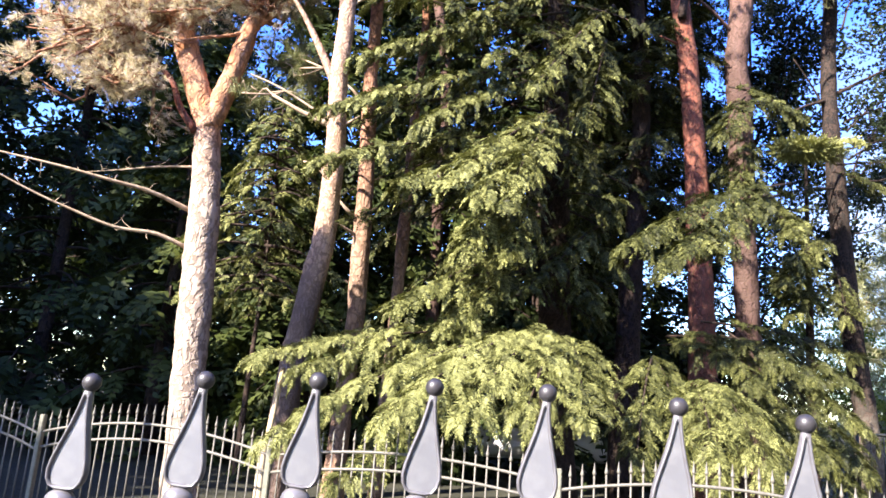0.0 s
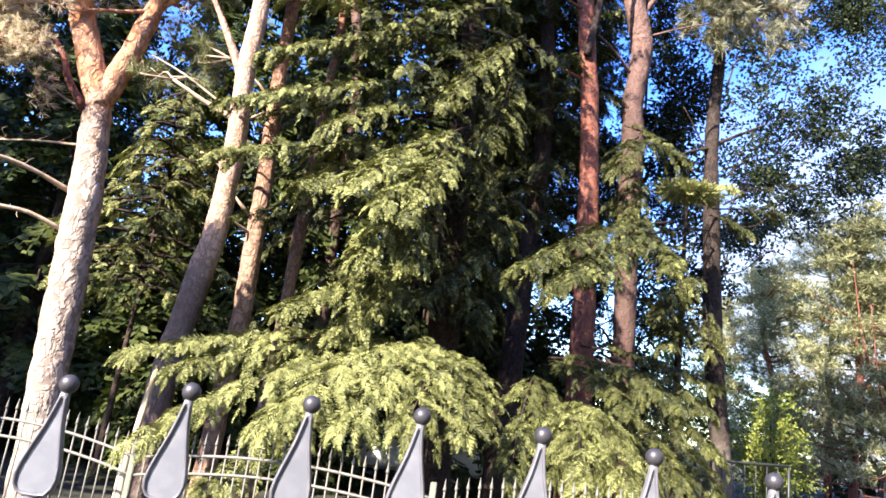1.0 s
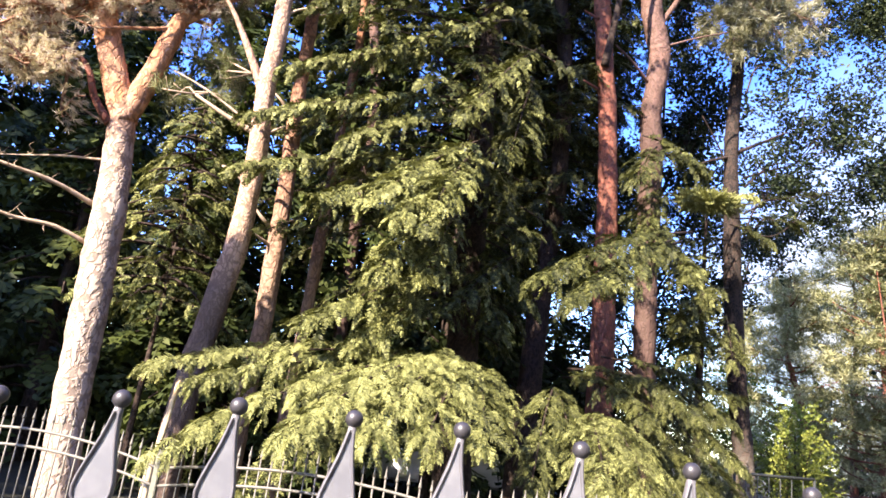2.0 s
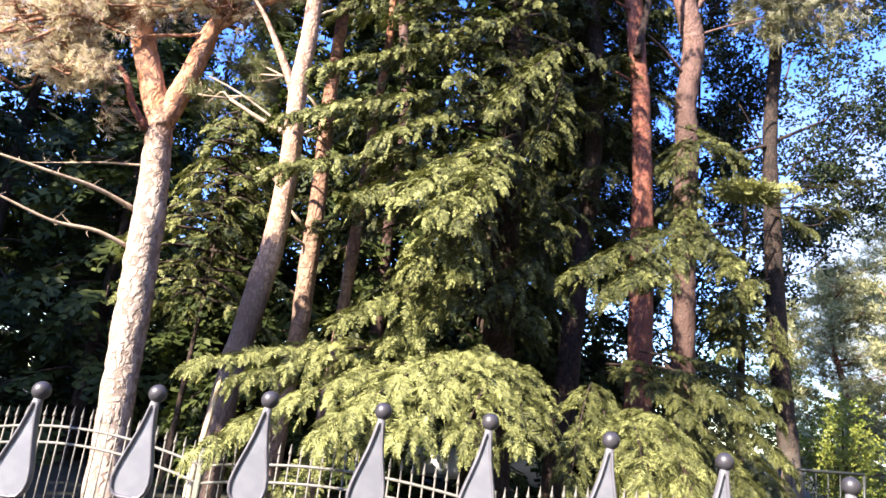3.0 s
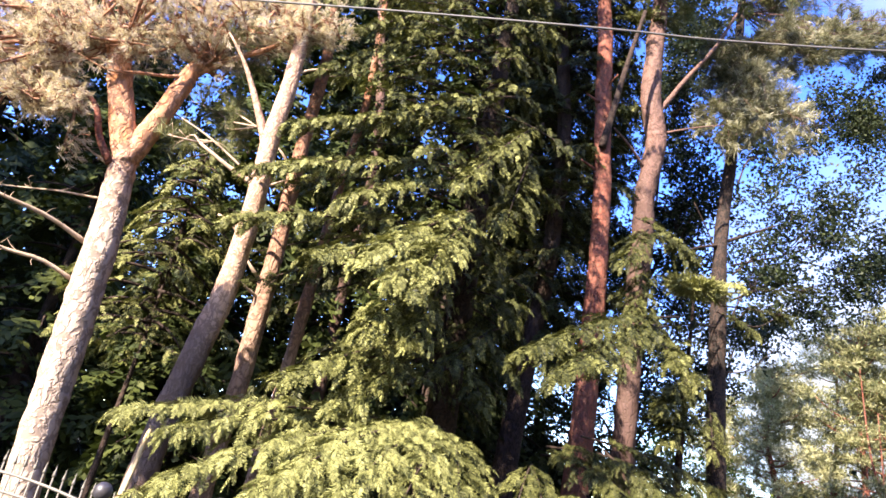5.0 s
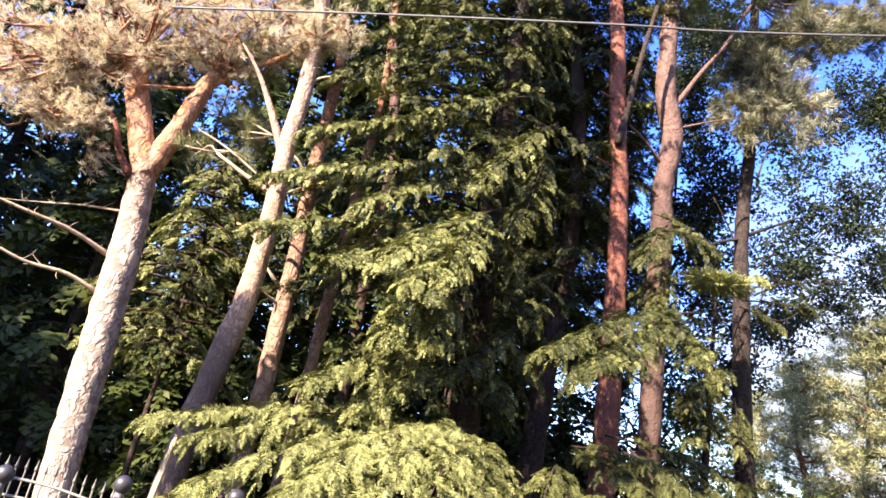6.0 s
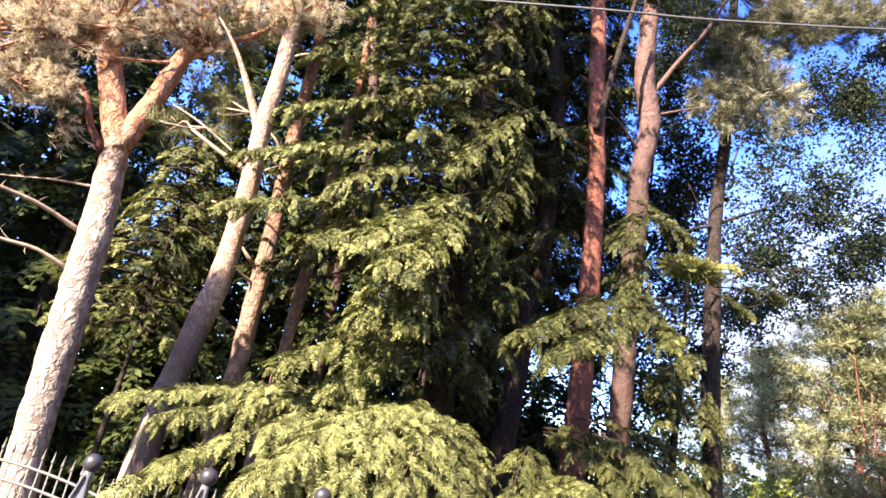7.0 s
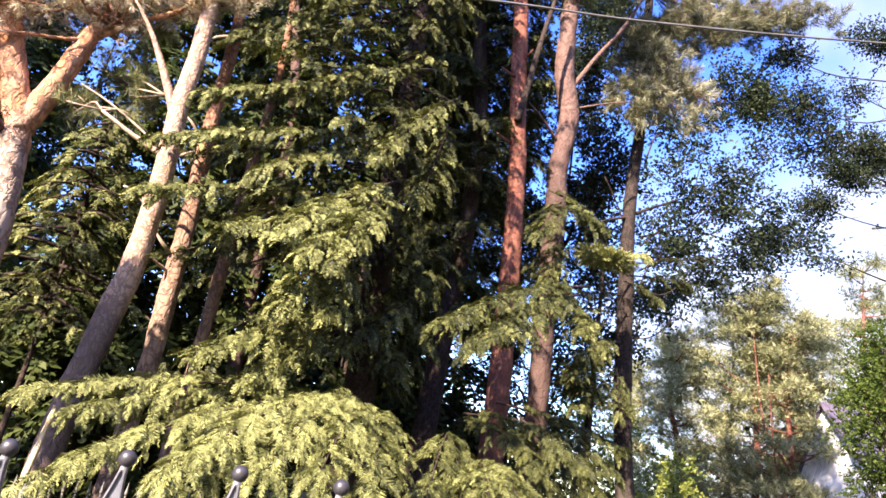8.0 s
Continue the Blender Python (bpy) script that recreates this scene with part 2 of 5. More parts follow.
def tube(bm, points, rings=12, sides=8, rough=0.0, seed=0.0):
    """A tapered, slightly knobbly tube along points of (x, y, z, radius)."""
    c = spline(points, rings)
    prev, old = None, None
    for i, (x, y, z, r) in enumerate(c):
        t = Vector(c[min(i + 1, rings - 1)][:3] - c[max(i - 1, 0)][:3]).normalized()
        side = t.cross(Vector((0.31, 0.95, 0.05)))
        side = (side if old is None else old - t * old.dot(t)).normalized()
        old = side
        up = t.cross(side)
        ring = []
        for k in range(sides):
            a = 2 * math.pi * k / sides
            w = 1.0
            if rough:
                q = Vector((math.cos(a) * 1.4, math.sin(a) * 1.4, i * 0.35)) + Vector((seed, seed * 0.7, 0))
                w += rough * noise.noise(q) + rough * 0.6 * noise.noise(q * 3.1)
            ring.append(bm.verts.new(Vector((x, y, z)) + (side * math.cos(a) + up * math.sin(a)) * max(r, 0.001) * w))
        if prev:
            for k in range(sides):
                bm.faces.new((prev[k], prev[(k + 1) % sides], ring[(k + 1) % sides], ring[k]))
        else:
            bm.faces.new(ring[::-1])
        prev = ring
    bm.faces.new(prev)


class Sprays:
    """Many copies of small flat templates, gathered into one mesh."""

    def __init__(self):
        self.v, self.f, self.t, self.count = [], [], [], 0

    def add(self, template, mats, tints):
        tv, tf = template
        mats, tints = np.array(mats), np.array(tints)
        if not len(mats):
            return
        v = np.einsum("kij,nj->kni", mats[:, :3, :3], tv) + mats[:, None, :3, 3]
        f = tf[None] + (self.count + np.arange(len(mats)) * len(tv))[:, None, None]
        self.v.append(v.reshape(-1, 3))
        self.f.append(f.reshape(-1, 4))
        self.t.append(np.repeat(tints, len(tf)))
        self.count += len(mats) * len(tv)

    def mesh(self, name, mat):
        v, f, t = np.concatenate(self.v), np.concatenate(self.f), np.concatenate(self.t)
        me = bpy.data.meshes.new(name)
        me.vertices.add(len(v))
        me.vertices.foreach_set("co", v.astype(np.float32).ravel())
        me.loops.add(f.size)
        me.loops.foreach_set("vertex_index", f.astype(np.int32).ravel())
        me.polygons.add(len(f))
        me.polygons.foreach_set("loop_start", np.arange(0, f.size, 4, dtype=np.int32))
        me.update(calc_edges=True)
        at = me.attributes.new("tint", "FLOAT", "FACE")
        at.data.foreach_set("value", t.astype(np.float32))
        me.materials.append(mat)
        return me

    def part(self, name, mat, parent, label=""):
        return tagged(adopt(new(name, self.mesh(name, mat)), parent), label, kind="")


def blades(rows):
    """Rhombic blades from rows of (base, tip, half width, normal)."""
    v, f = [], []
    for a, b, w, nrm in rows:
        a, b = np.array(a, float), np.array(b, float)
        s = np.cross(np.array(nrm, float), b - a)
        s = s / (np.linalg.norm(s) + 1e-9) * w
        m = a * 0.55 + b * 0.45
        k = len(v)
        v += [a, m - s, b, m + s]
        f.append((k, k + 1, k + 2, k + 3))
    return np.array(v), np.array(f)


def frond_template(seed, pairs=9, wide=0.42, blade=0.034):
    """A flat fern-like conifer spray along +x, one unit long, drooping at its tip."""
    r = np.random.RandomState(seed)
    rows = [((0, 0, 0), (0.55, 0, 0.0), 0.018, (0, 0, 1)), ((0.5, 0, 0), (1.0, 0, -0.10), 0.03, (0, 0, 1))]
    for i in range(pairs):
        s = 0.06 + 0.86 * i / (pairs - 1)
        for side in (-1, 1):
            u = s + r.uniform(-0.03, 0.03)
            ln = wide * (1 - u * 0.78) * r.uniform(0.75, 1.15)
            a = radians(r.uniform(38, 58))
            z0 = -0.10 * u * u
            tip = (u + ln * math.cos(a), side * ln * math.sin(a), z0 - r.uniform(0.02, 0.13) * ln * 2)
            rows.append(((u, 0, z0), tip, blade * r.uniform(0.8, 1.3), (r.uniform(-.4, .4), r.uniform(-.4, .4), 1)))
    return blades(rows)


def tuft_template(seed, needles=22, half=0.022, spread=62):
    """A brush of long needles round +x."""
    r = np.random.RandomState(seed)
    rows = []
    for i in range(needles):
        a, g = r.uniform(0, 2 * math.pi), radians(r.uniform(8, spread))
        d = np.array((math.cos(g), math.sin(g) * math.cos(a), math.sin(g) * math.sin(a)))
        s = np.array((r.uniform(-0.5, 0.25), 0, 0))
        rows.append((s, s + d * r.uniform(0.7, 1.05), half, r.normal(size=3)))
    return blades(rows)


def leaf_template(seed, leaves=7):
    """A twig end with a few ovate leaves."""
    r = np.random.RandomState(seed)
    rows = []
    for i in range(leaves):
        s = np.array((i / leaves, 0, 0))
        d = r.normal(size=3) * (0.8, 0.9, 0.6) + (0.5, 0, -0.15)
        d = d / np.linalg.norm(d) * r.uniform(0.32, 0.5)
        rows.append((s, s + d, 0.13 * r.uniform(0.8, 1.2), r.normal(size=3)))
    return blades(rows)


FRONDS = [frond_template(k) for k in range(5)]
FINE = [frond_template(20 + k, 8, 0.42, 0.033) for k in range(4)]
COARSE = [frond_template(40 + k, 6, 0.44, 0.055) for k in range(4)]
TUFTS = [tuft_template(k, 17, 0.026) for k in range(4)]
LONG_TUFTS = [tuft_template(50 + k, 14, 0.033, 48) for k in range(4)]
MID = [frond_template(80 + k, 6, 0.42, 0.046) for k in range(5)]
FAR_TUFTS = [tuft_template(10 + k, 6, 0.075, 75) for k in range(4)]
BROAD_FRONDS = [frond_template(60 + k, 4, 0.5, 0.085) for k in range(4)]
BIG_LEAVES = [leaf_template(30 + k, 4) for k in range(3)]
LEAVES = [leaf_template(k) for k in range(5)]
SPRIG = [frond_template(100 + k, 5, 0.5, 0.066) for k in range(5)]


def axes(way, normal, size, at):
    x = np.array(way, float)
    x /= np.linalg.norm(x) + 1e-9
    z = np.array(normal, float)
    z = z - x * z.dot(x)
    z /= np.linalg.norm(z) + 1e-9
    m = np.eye(4)
    m[:3, 0], m[:3, 1], m[:3, 2], m[:3, 3] = x * size, np.cross(z, x) * size, z * size, at
    return m


def bough(rng, sprays, p0, p1, arch, width, twigs, per, size, hang=0.3, templates=FRONDS, tone=0.5, tips=0.3, ruffle=0.45):
    """A conifer bough from p0 to p1, arched by so many metres. Side twigs fan out and droop from it, each clad with flat sprays; returns the limb's line."""
    p0, p1 = np.array(p0, float), np.array(p1, float)
    run = p1 - p0
    flat = np.array((run[0], run[1], 0.0))
    flat /= np.linalg.norm(flat) + 1e-9
    lateral = np.array((-flat[1], flat[0], 0.0))
    groups, tones = [[] for _ in templates], [[] for _ in templates]

    def line(s):
        return p0 + run * s + np.array((0, 0, arch * 4 * s * (1 - s)))

    for q in range(twigs):
        s = 0.16 + 0.84 * ((q + rng.rand()) / twigs) ** 0.8
        last = q >= twigs - 2
        env = width * min(1.0, 2.2 * (1.12 - s)) * min(1.0, 0.45 + 1.3 * s) * rng.uniform(0.6, 1.2)
        tangent = line(min(s + 0.04, 1.04)) - line(s)
        tangent /= np.linalg.norm(tangent) + 1e-9
        side = (-1, 1)[q % 2] * (0.3 if last else rng.uniform(0.5, 1.0))
        out = tangent * rng.uniform(0.35, 0.95) + lateral * side + np.array((0, 0, 0.05 + rng.normal() * 0.22))
        out /= np.linalg.norm(out)
        fall = env * (0.25 + (0.9 if rng.rand() < hang else 0.25) * rng.rand())
        across = np.cross(np.array((0, 0, 1.0)), out)
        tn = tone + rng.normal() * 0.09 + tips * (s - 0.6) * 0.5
        start = line(s)
        for k in range(per):
            u = (k + rng.rand()) / per
            at = start + out * env * u - np.array((0, 0, fall * u * u)) + rng.normal(size=3) * 0.012
            head = out * env - np.array((0, 0, 2 * fall * u))
            head /= np.linalg.norm(head) + 1e-9
            w = (-1, 1)[k % 2] * rng.uniform(0.3, 0.95) * (1 - 0.6 * u)
            way = head + across * w - np.array((0, 0, 0.12 + 0.3 * rng.rand()))
            nrm = np.array((0, 0, 1.0)) + rng.normal(size=3) * ruffle + out * 0.25
            g = rng.randint(len(templates))
            groups[g].append(axes(way, nrm, size * rng.uniform(0.7, 1.25) * (1.1 - 0.35 * u), at))
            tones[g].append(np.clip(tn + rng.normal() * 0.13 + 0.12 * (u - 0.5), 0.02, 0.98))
    for tpl, g, tn in zip(templates, groups, tones):
        sprays.add(tpl, g, tn)
    return [(*line(s), 0) for s in (0, 0.33, 0.66, 0.95)]


def limb(rows, r0, r1, mat, parent, name="limb", sides=6, rough=0.12, rings=9, label=""):
    bm = bmesh.new()
    n = len(rows)
    tube(bm, [(*p[:3], r0 + (r1 - r0) * i / (n - 1)) for i, p in enumerate(rows)], rings, sides, rough, rows[0][0])
    return part(name, bm, mat, parent, label)


def trunk(rows, mat, parent, label="", rings=60, sides=20, rough=0.10, name="trunk"):
    bm = bmesh.new()
    tube(bm, rows, rings, sides, rough, rows[0][0] * 3)
    return part(name, bm, mat, parent, label)


def rise(base, *rows):
    """Carries a trunk's rows down to the ground below the first one and flares the foot."""
    x, y, z, r = rows[0]
    x2, _, z2, _ = rows[1]
    k = min(1.0, (z + 0.1) / max(z2 - z, 0.3))
    return [(x - (x2 - x) * k * 0.6, y, base - 0.1, r * 1.35), *rows]


def cloud(rng, sprays, templates, centre, radii, clumps, per, spread, size, tone=0.5, up=0.3, shell=0.55):
    """Leafy clumps scattered in an ellipsoid, denser towards its skin, with gaps between them; returns the clump centres."""
    centre, radii = np.array(centre, float), np.array(radii, float)
    groups, tones, cores = [[] for _ in templates], [[] for _ in templates], []
    for _ in range(clumps):
        d = rng.normal(size=3)
        d /= np.linalg.norm(d)
        c = centre + d * radii * (shell + (1 - shell) * rng.rand() ** 0.7)
        cores.append(c)
        tn = tone + rng.normal() * 0.12
        for _ in range(rng.randint(per // 2, per + per // 2)):
            o = rng.normal(size=3) * spread * (1, 1, 0.6)
            way = o / (np.linalg.norm(o) + 1e-9) + d * 0.5 + np.array((0, 0, up)) + rng.normal(size=3) * 0.35
            k = rng.randint(len(templates))
            groups[k].append(axes(way, (rng.normal() * .6, rng.normal() * .6, 1), size * rng.uniform(0.7, 1.3), c + o))
            tones[k].append(np.clip(tn + rng.normal() * 0.13, 0.02, 0.98))
    for tpl, g, tn in zip(templates, groups, tones):
        sprays.add(tpl, g, tn)
    return cores


# ---------------------------------------------------------------- ground
bm = bmesh.new()
N = 60
grid = {}
for i in range(N + 1):
    for j in range(N + 1):
        u, w = (i / N * 2 - 1), (j / N * 2 - 1)
        x, y = 8 + 400 * u * abs(u) ** 1.6, 12 + 400 * w * abs(w) ** 1.6
        near = max(0.0, 1 - math.hypot(x - 4, y - 14) / 60)
        grid[i, j] = bm.verts.new((x, y, 0.10 * near * noise.noise(Vector((x * 0.35, y * 0.35, 0)))))
for i in range(N):
    for j in range(N):
        bm.faces.new((grid[i, j], grid[i + 1, j], grid[i + 1, j + 1], grid[i, j + 1]))
tagged(part("ground", bm, GROUND), "brown forest ground with leaf litter and moss", "ground", kind="structure")


# ---------------------------------------------------------------- near fence
DROP = [(0.0085, 0.0046), (0.017, 0.0054), (0.030, 0.0074), (0.045, 0.0104), (0.060, 0.0143), (0.075, 0.0185),
        (0.088, 0.0216), (0.099, 0.0229), (0.108, 0.0214), (0.115, 0.0168), (0.119, 0.0090)]


def drop_ring(inset, depth):
    """The drop-shaped outline, drawn in by inset, at the given depth."""
    pts = []
    for k, (d, w) in enumerate(DROP):
        d2 = min(max(d, 0.0085 + inset * 1.8), 0.119 - inset)
        pts.append((max(w - inset, 0.0009), depth, -d2))
    return pts + [(-x, y, z) for x, y, z in reversed(pts)]


def finial(parent):
    bm = bmesh.new()
    rings = [drop_ring(0.0, 0.0), drop_ring(0.0004, -0.0035), drop_ring(0.0014, -0.0062), drop_ring(0.0030, -0.0064), drop_ring(0.0044, -0.0045), drop_ring(0.0050, -0.0022)]
    for flip in (1, -1):
        loops = [[bm.verts.new((x, y * flip, z)) for x, y, z in ring] for ring in rings]
        for a, b in zip(loops, loops[1:]):
            for k in range(len(a)):
                q = (k + 1) % len(a)
                bm.faces.new((a[k], a[q], b[q], b[k]))
        if flip == -1:
            bm.faces.new(loops[-1])
    bmesh.ops.remove_doubles(bm, verts=bm.verts, dist=0.00005)
    rim = part("finial_rim", bm, RIM_IRON, parent)
    bm = bmesh.new()
    bm.faces.new([bm.verts.new(p) for p in drop_ring(0.0047, -0.0027)])
    ext = bmesh.ops.extrude_face_region(bm, geom=bm.faces[:])
    bmesh.ops.translate(bm, vec=(0, 0.0045, 0), verts=[v for v in ext["geom"] if isinstance(v, bmesh.types.BMVert)])
    part("finial_panel", bm, SILVER_IRON, parent, "pale silver panel", smooth=False)
    bm = bmesh.new()
    bmesh.ops.create_uvsphere(bm, u_segments=28, v_segments=18, radius=0.0105)
    part("ball", bm, DARK_IRON, parent, "dark pewter ball")
    bm = bmesh.new()
    bmesh.ops.create_uvsphere(bm, u_segments=24, v_segments=14, radius=0.0135, matrix=Matrix.Translation((0, 0, -0.1305)) @ Matrix.Diagonal((1.25, 1.0, 0.95, 1)))
    part("collar", bm, RIM_IRON, parent)
    return rim


def picket_post(parent, height):
    bm = bmesh.new()
    vs = box(bm, (0, 0, -height / 2 - 0.07), (0.02, 0.02, height - 0.14))
    bmesh.ops.bevel(bm, geom=bm.edges[:], offset=0.002, segments=1, affect="EDGES")
    return part("bar", bm, RIM_IRON, parent)


PITCH = 0.1335
UNEVEN = {0: (0.003, 0), 2: (-0.0035, 0), 3: (-0.002, 0.002), 4: (-0.0062, 0), 5: (0.004, 0.001), 6: (0.003, 0.002), 7: (0.013, 0.0)}          # the pickets stand a little out of true
picket = empty("fence_picket")
finial(picket)
picket_post(picket, 1.58)
tagged(picket, "grey iron fence picket with teardrop finial and ball tip", "fence picket", "pickets of the near fence")
first = True
for k in range(-4, 12):
    x = -0.408 + PITCH * k
    right = max(0.0, x - 0.03)
    x += UNEVEN.get(k, (0, 0))[0] - 0.008 * right
    m = pose(x, 0.81 - 0.125 * right, 1.608 - 0.11 * (x - 0.085) ** 2 - UNEVEN.get(k, (0, 0))[1], -2.5, 4.5, -7.1 if right else 0)
    if first:
        picket.matrix_basis = m
        first = False
    else:
        copy_thing(picket, m)
for name, z in (("fence_rail", 1.36), ("fence_rail", 0.2)):
    bm = bmesh.new()
    for a, b in (((-1.1, 0.832, 0), (0.03, 0.832, 0)), ((0.03, 0.832, 0), (1.2, 0.686, 0))):
        a, b = Vector(a), Vector(b)
        box(bm, (a + b) / 2 + Vector((0, 0, z)), ((b - a).length, 0.02, 0.035), (b - a).to_track_quat("X", "Z").to_matrix())
    tagged(part(name, bm, RIM_IRON, smooth=False), "grey iron rail behind the fence pickets", "fence rail")


# ---------------------------------------------------------------- far fence
POSTS = [(-6.72, 8.0), (-4.16, 7.4), (-1.60, 6.8), (1.06, 6.2), (3.62, 5.62), (6.2, 5.02)]


def far_panel(a, b, low, high):
    a, b = Vector((*a, 0)), Vector((*b, 0))
    way = (b - a).normalized()
    fence = empty("garden_fence", a)
    tagged(fence, "low grey iron fence panel with arched rails and spear tips", "fence", "panels of the garden fence")

    def crown(s):
        return low + (high - low) * math.sin(math.pi * s) ** 0.9

    for drop in (0.0, 0.155):
        bm = bmesh.new()
        rows = []
        for i in range(13):
            s = i / 12
            rows.append((*(a + (b - a) * s + Vector((0, 0, crown(s) - drop))), 0.014))
        tube(bm, rows, 30, 8)
        part("rail", bm, FENCE_IRON, fence)
    bm = bmesh.new()
    box(bm, a.lerp(b, 0.5) + Vector((0, 0, 0.16)), ((b - a).length, 0.02, 0.03), way.to_track_quat("X", "Z").to_matrix())
    part("bottom_rail", bm, FENCE_IRON, fence, smooth=False)
    count = 26
    for i in range(1, count):
        s = i / count
        p, top = a + (b - a) * s, crown(s)
        bm = bmesh.new()
        tube(bm, [(p.x, p.y, 0.06, 0.0085), (p.x, p.y, top + 0.09, 0.0085)], 3, 6)
        tube(bm, [(p.x, p.y, top + 0.085, 0.004), (p.x, p.y, top + 0.105, 0.017), (p.x, p.y, top + 0.135, 0.011), (p.x, p.y, top + 0.20, 0.001)], 8, 6)
        part("spear_bar", bm, FENCE_IRON, fence)
    bm = bmesh.new()
    box(bm, a + Vector((0, 0, (low + 0.2) / 2 - 0.02)), (0.055, 0.055, low + 0.2), way.to_track_quat("X", "Z").to_matrix())
    bmesh.ops.bevel(bm, geom=bm.edges[:], offset=0.006, segments=2, affect="EDGES")
    part("post", bm, POST_IRON, fence, "weathered cream square post", smooth=False)


for k in range(5):
    far_panel(POSTS[k], POSTS[k + 1], (0.86, 0.89, 0.89, 0.85, 0.85)[k], (1.10, 1.07, 1.02, 1.0, 1.0)[k])


# ---------------------------------------------------------------- forked pine
rng = np.random.RandomState(3)


def cone_tree(rng, name, foot, height, radius, low, boughs, per, size, mat, bark_mat, label, templates=COARSE, tone=0.5, droop=0.35, trunk_r=0.16, hang=0.2):
    """A whole conifer: trunk, whorls of drooping boughs and their needles."""
    tree = empty(name, foot)
    tagged(tree, label, "tree")
    x, y, z = foot
    trunk([(x, y, z - 0.1, trunk_r * 1.3), (x, y, z + 1, trunk_r), (x + 0.05, y, z + height * 0.6, trunk_r * 0.5), (x, y, z + height, 0.01)], bark_mat, tree, rings=24, sides=10)
    sp = Sprays()
    bm = bmesh.new()
    for i in range(boughs):
        h = low + (height - low) * (i + rng.rand()) / boughs
        r = radius * (1 - ((h - low) / (height - low)) ** 1.15) * rng.uniform(0.7, 1.12) + 0.2
        a = i * 2.4 + rng.uniform(-0.4, 0.4)
        p1 = (x + r * math.cos(a), y + r * math.sin(a), z + h - droop * r * rng.uniform(0.4, 1.2))
        rows = bough(rng, sp, (x, y, z + h), p1, 0.10 * r, 0.36 * r + 0.12, max(3, int(per / 5 * r / radius)), 5, size, hang, templates, tone)
        tube(bm, [(*q[:3], 0.03 * (1 - j / 4) + 0.004) for j, q in enumerate(rows)], 5, 4)
    tagged(part("branchwork", bm, bark_mat, tree), kind="stuff")
    sp.part("crown", mat, tree)
    return tree


def pine_tuft_cluster(rng, sp, bm, start, centre, radii, twigs, per, size, tone=0.5, templates=TUFTS, twig_r=0.014):
    """A few crooked branches from start into an ellipsoid; twigs fork off them and carry needle brushes at their ends."""
    start, centre, radii = (np.array(v, float) for v in (start, centre, radii))
    groups, tones = [[] for _ in templates], [[] for _ in templates]
    mains = []
    for _ in range(max(3, twigs // 6)):
        d = rng.normal(size=3)
        d /= np.linalg.norm(d)
        end = centre + d * radii * rng.uniform(0.4, 0.95)
        k1 = start * 0.67 + end * 0.33 + rng.normal(size=3) * 0.14
        k2 = start * 0.33 + end * 0.67 + rng.normal(size=3) * 0.14
        rows = [(*start, twig_r), (*k1, twig_r * 0.8), (*k2, twig_r * 0.55), (*end, twig_r * 0.25)]
        tube(bm, rows, 9, 5, 0.15)
        mains.append(spline(rows, 12)[:, :3])
    for _ in range(twigs):
        p = mains[rng.randint(len(mains))][rng.randint(3, 12)]
        d = rng.normal(size=3) + (p - start) * 0.5
        d /= np.linalg.norm(d)
        end = p + d * radii * rng.uniform(0.2, 0.6)
        mid = p * 0.5 + end * 0.5 + rng.normal(size=3) * 0.05
        tube(bm, [(*p, twig_r * 0.4), (*mid, twig_r * 0.3), (*end, twig_r * 0.15)], 5, 4)
        for _ in range(per):
            u = rng.rand() ** 0.6
            at = p + (end - p) * (0.3 + 0.75 * u) + rng.normal(size=3) * 0.06
            way = d + rng.normal(size=3) * 0.55 + np.array((0, 0, 0.3))
            k = rng.randint(len(templates))
            groups[k].append(axes(way, rng.normal(size=3), size * rng.uniform(0.6, 1.2), at))
            tones[k].append(np.clip(tone + rng.normal() * 0.2, 0.02, 0.98))
    for tpl, g, tn in zip(templates, groups, tones):
        sp.add(tpl, g, tn)


def twiggy(bm, rng, line, count, length, r=0.006):
    """Small dead twigs along a branch."""
    c = spline([(*p[:3], 0) for p in line], 30)
    for _ in range(count):
        i = rng.randint(4, 29)
        p = c[i][:3]
        d = rng.normal(size=3) * (1, 0.6, 0.8) + (0, 0, 0.5)
        d = d / np.linalg.norm(d) * length * rng.uniform(0.4, 1.2)
        tube(bm, [(*p, r), (*(p + d * 0.5 + rng.normal(size=3) * 0.02), r * 0.7), (*(p + d), r * 0.3)], 5, 4)


Y1 = 8.6
pine = empty("forked_pine", (-3.1, Y1, 0))
tagged(pine, "forked pine with pale lower bark and orange upper limbs", "tree")
trunk(rise(0, (*(-3.06, 8.6, 0.242), 0.227), (*(-3.141, 8.6, 1.433), 0.198), (*(-3.18, 8.6, 2.226), 0.205), (*(-3.231, 8.6, 3.176), 0.205), (*(-3.26, 8.6, 3.74), 0.191), (*(-3.346, 8.6, 4.553), 0.172), (*(-3.397, 8.6, 5.072), 0.154)), BARK_FORK, pine, rings=90, sides=28, rough=0.09)
limb([(-3.343, 8.6, 4.793), (-3.588, 8.58, 5.377), (-3.791, 8.55, 5.889), (-3.867, 8.5, 6.173), (-3.915, 8.5, 6.48)], 0.169, 0.139, BARK_FORK, pine, sides=18, rough=0.12, rings=30, label="orange flaky limb with a broken top")
limb([(-3.799, 8.5, 5.877), (-3.963, 8.5, 6.19), (-4.162, 8.45, 6.463)], 0.094, 0.072, BARK_FORK, pine, sides=12, rough=0.15, rings=14)
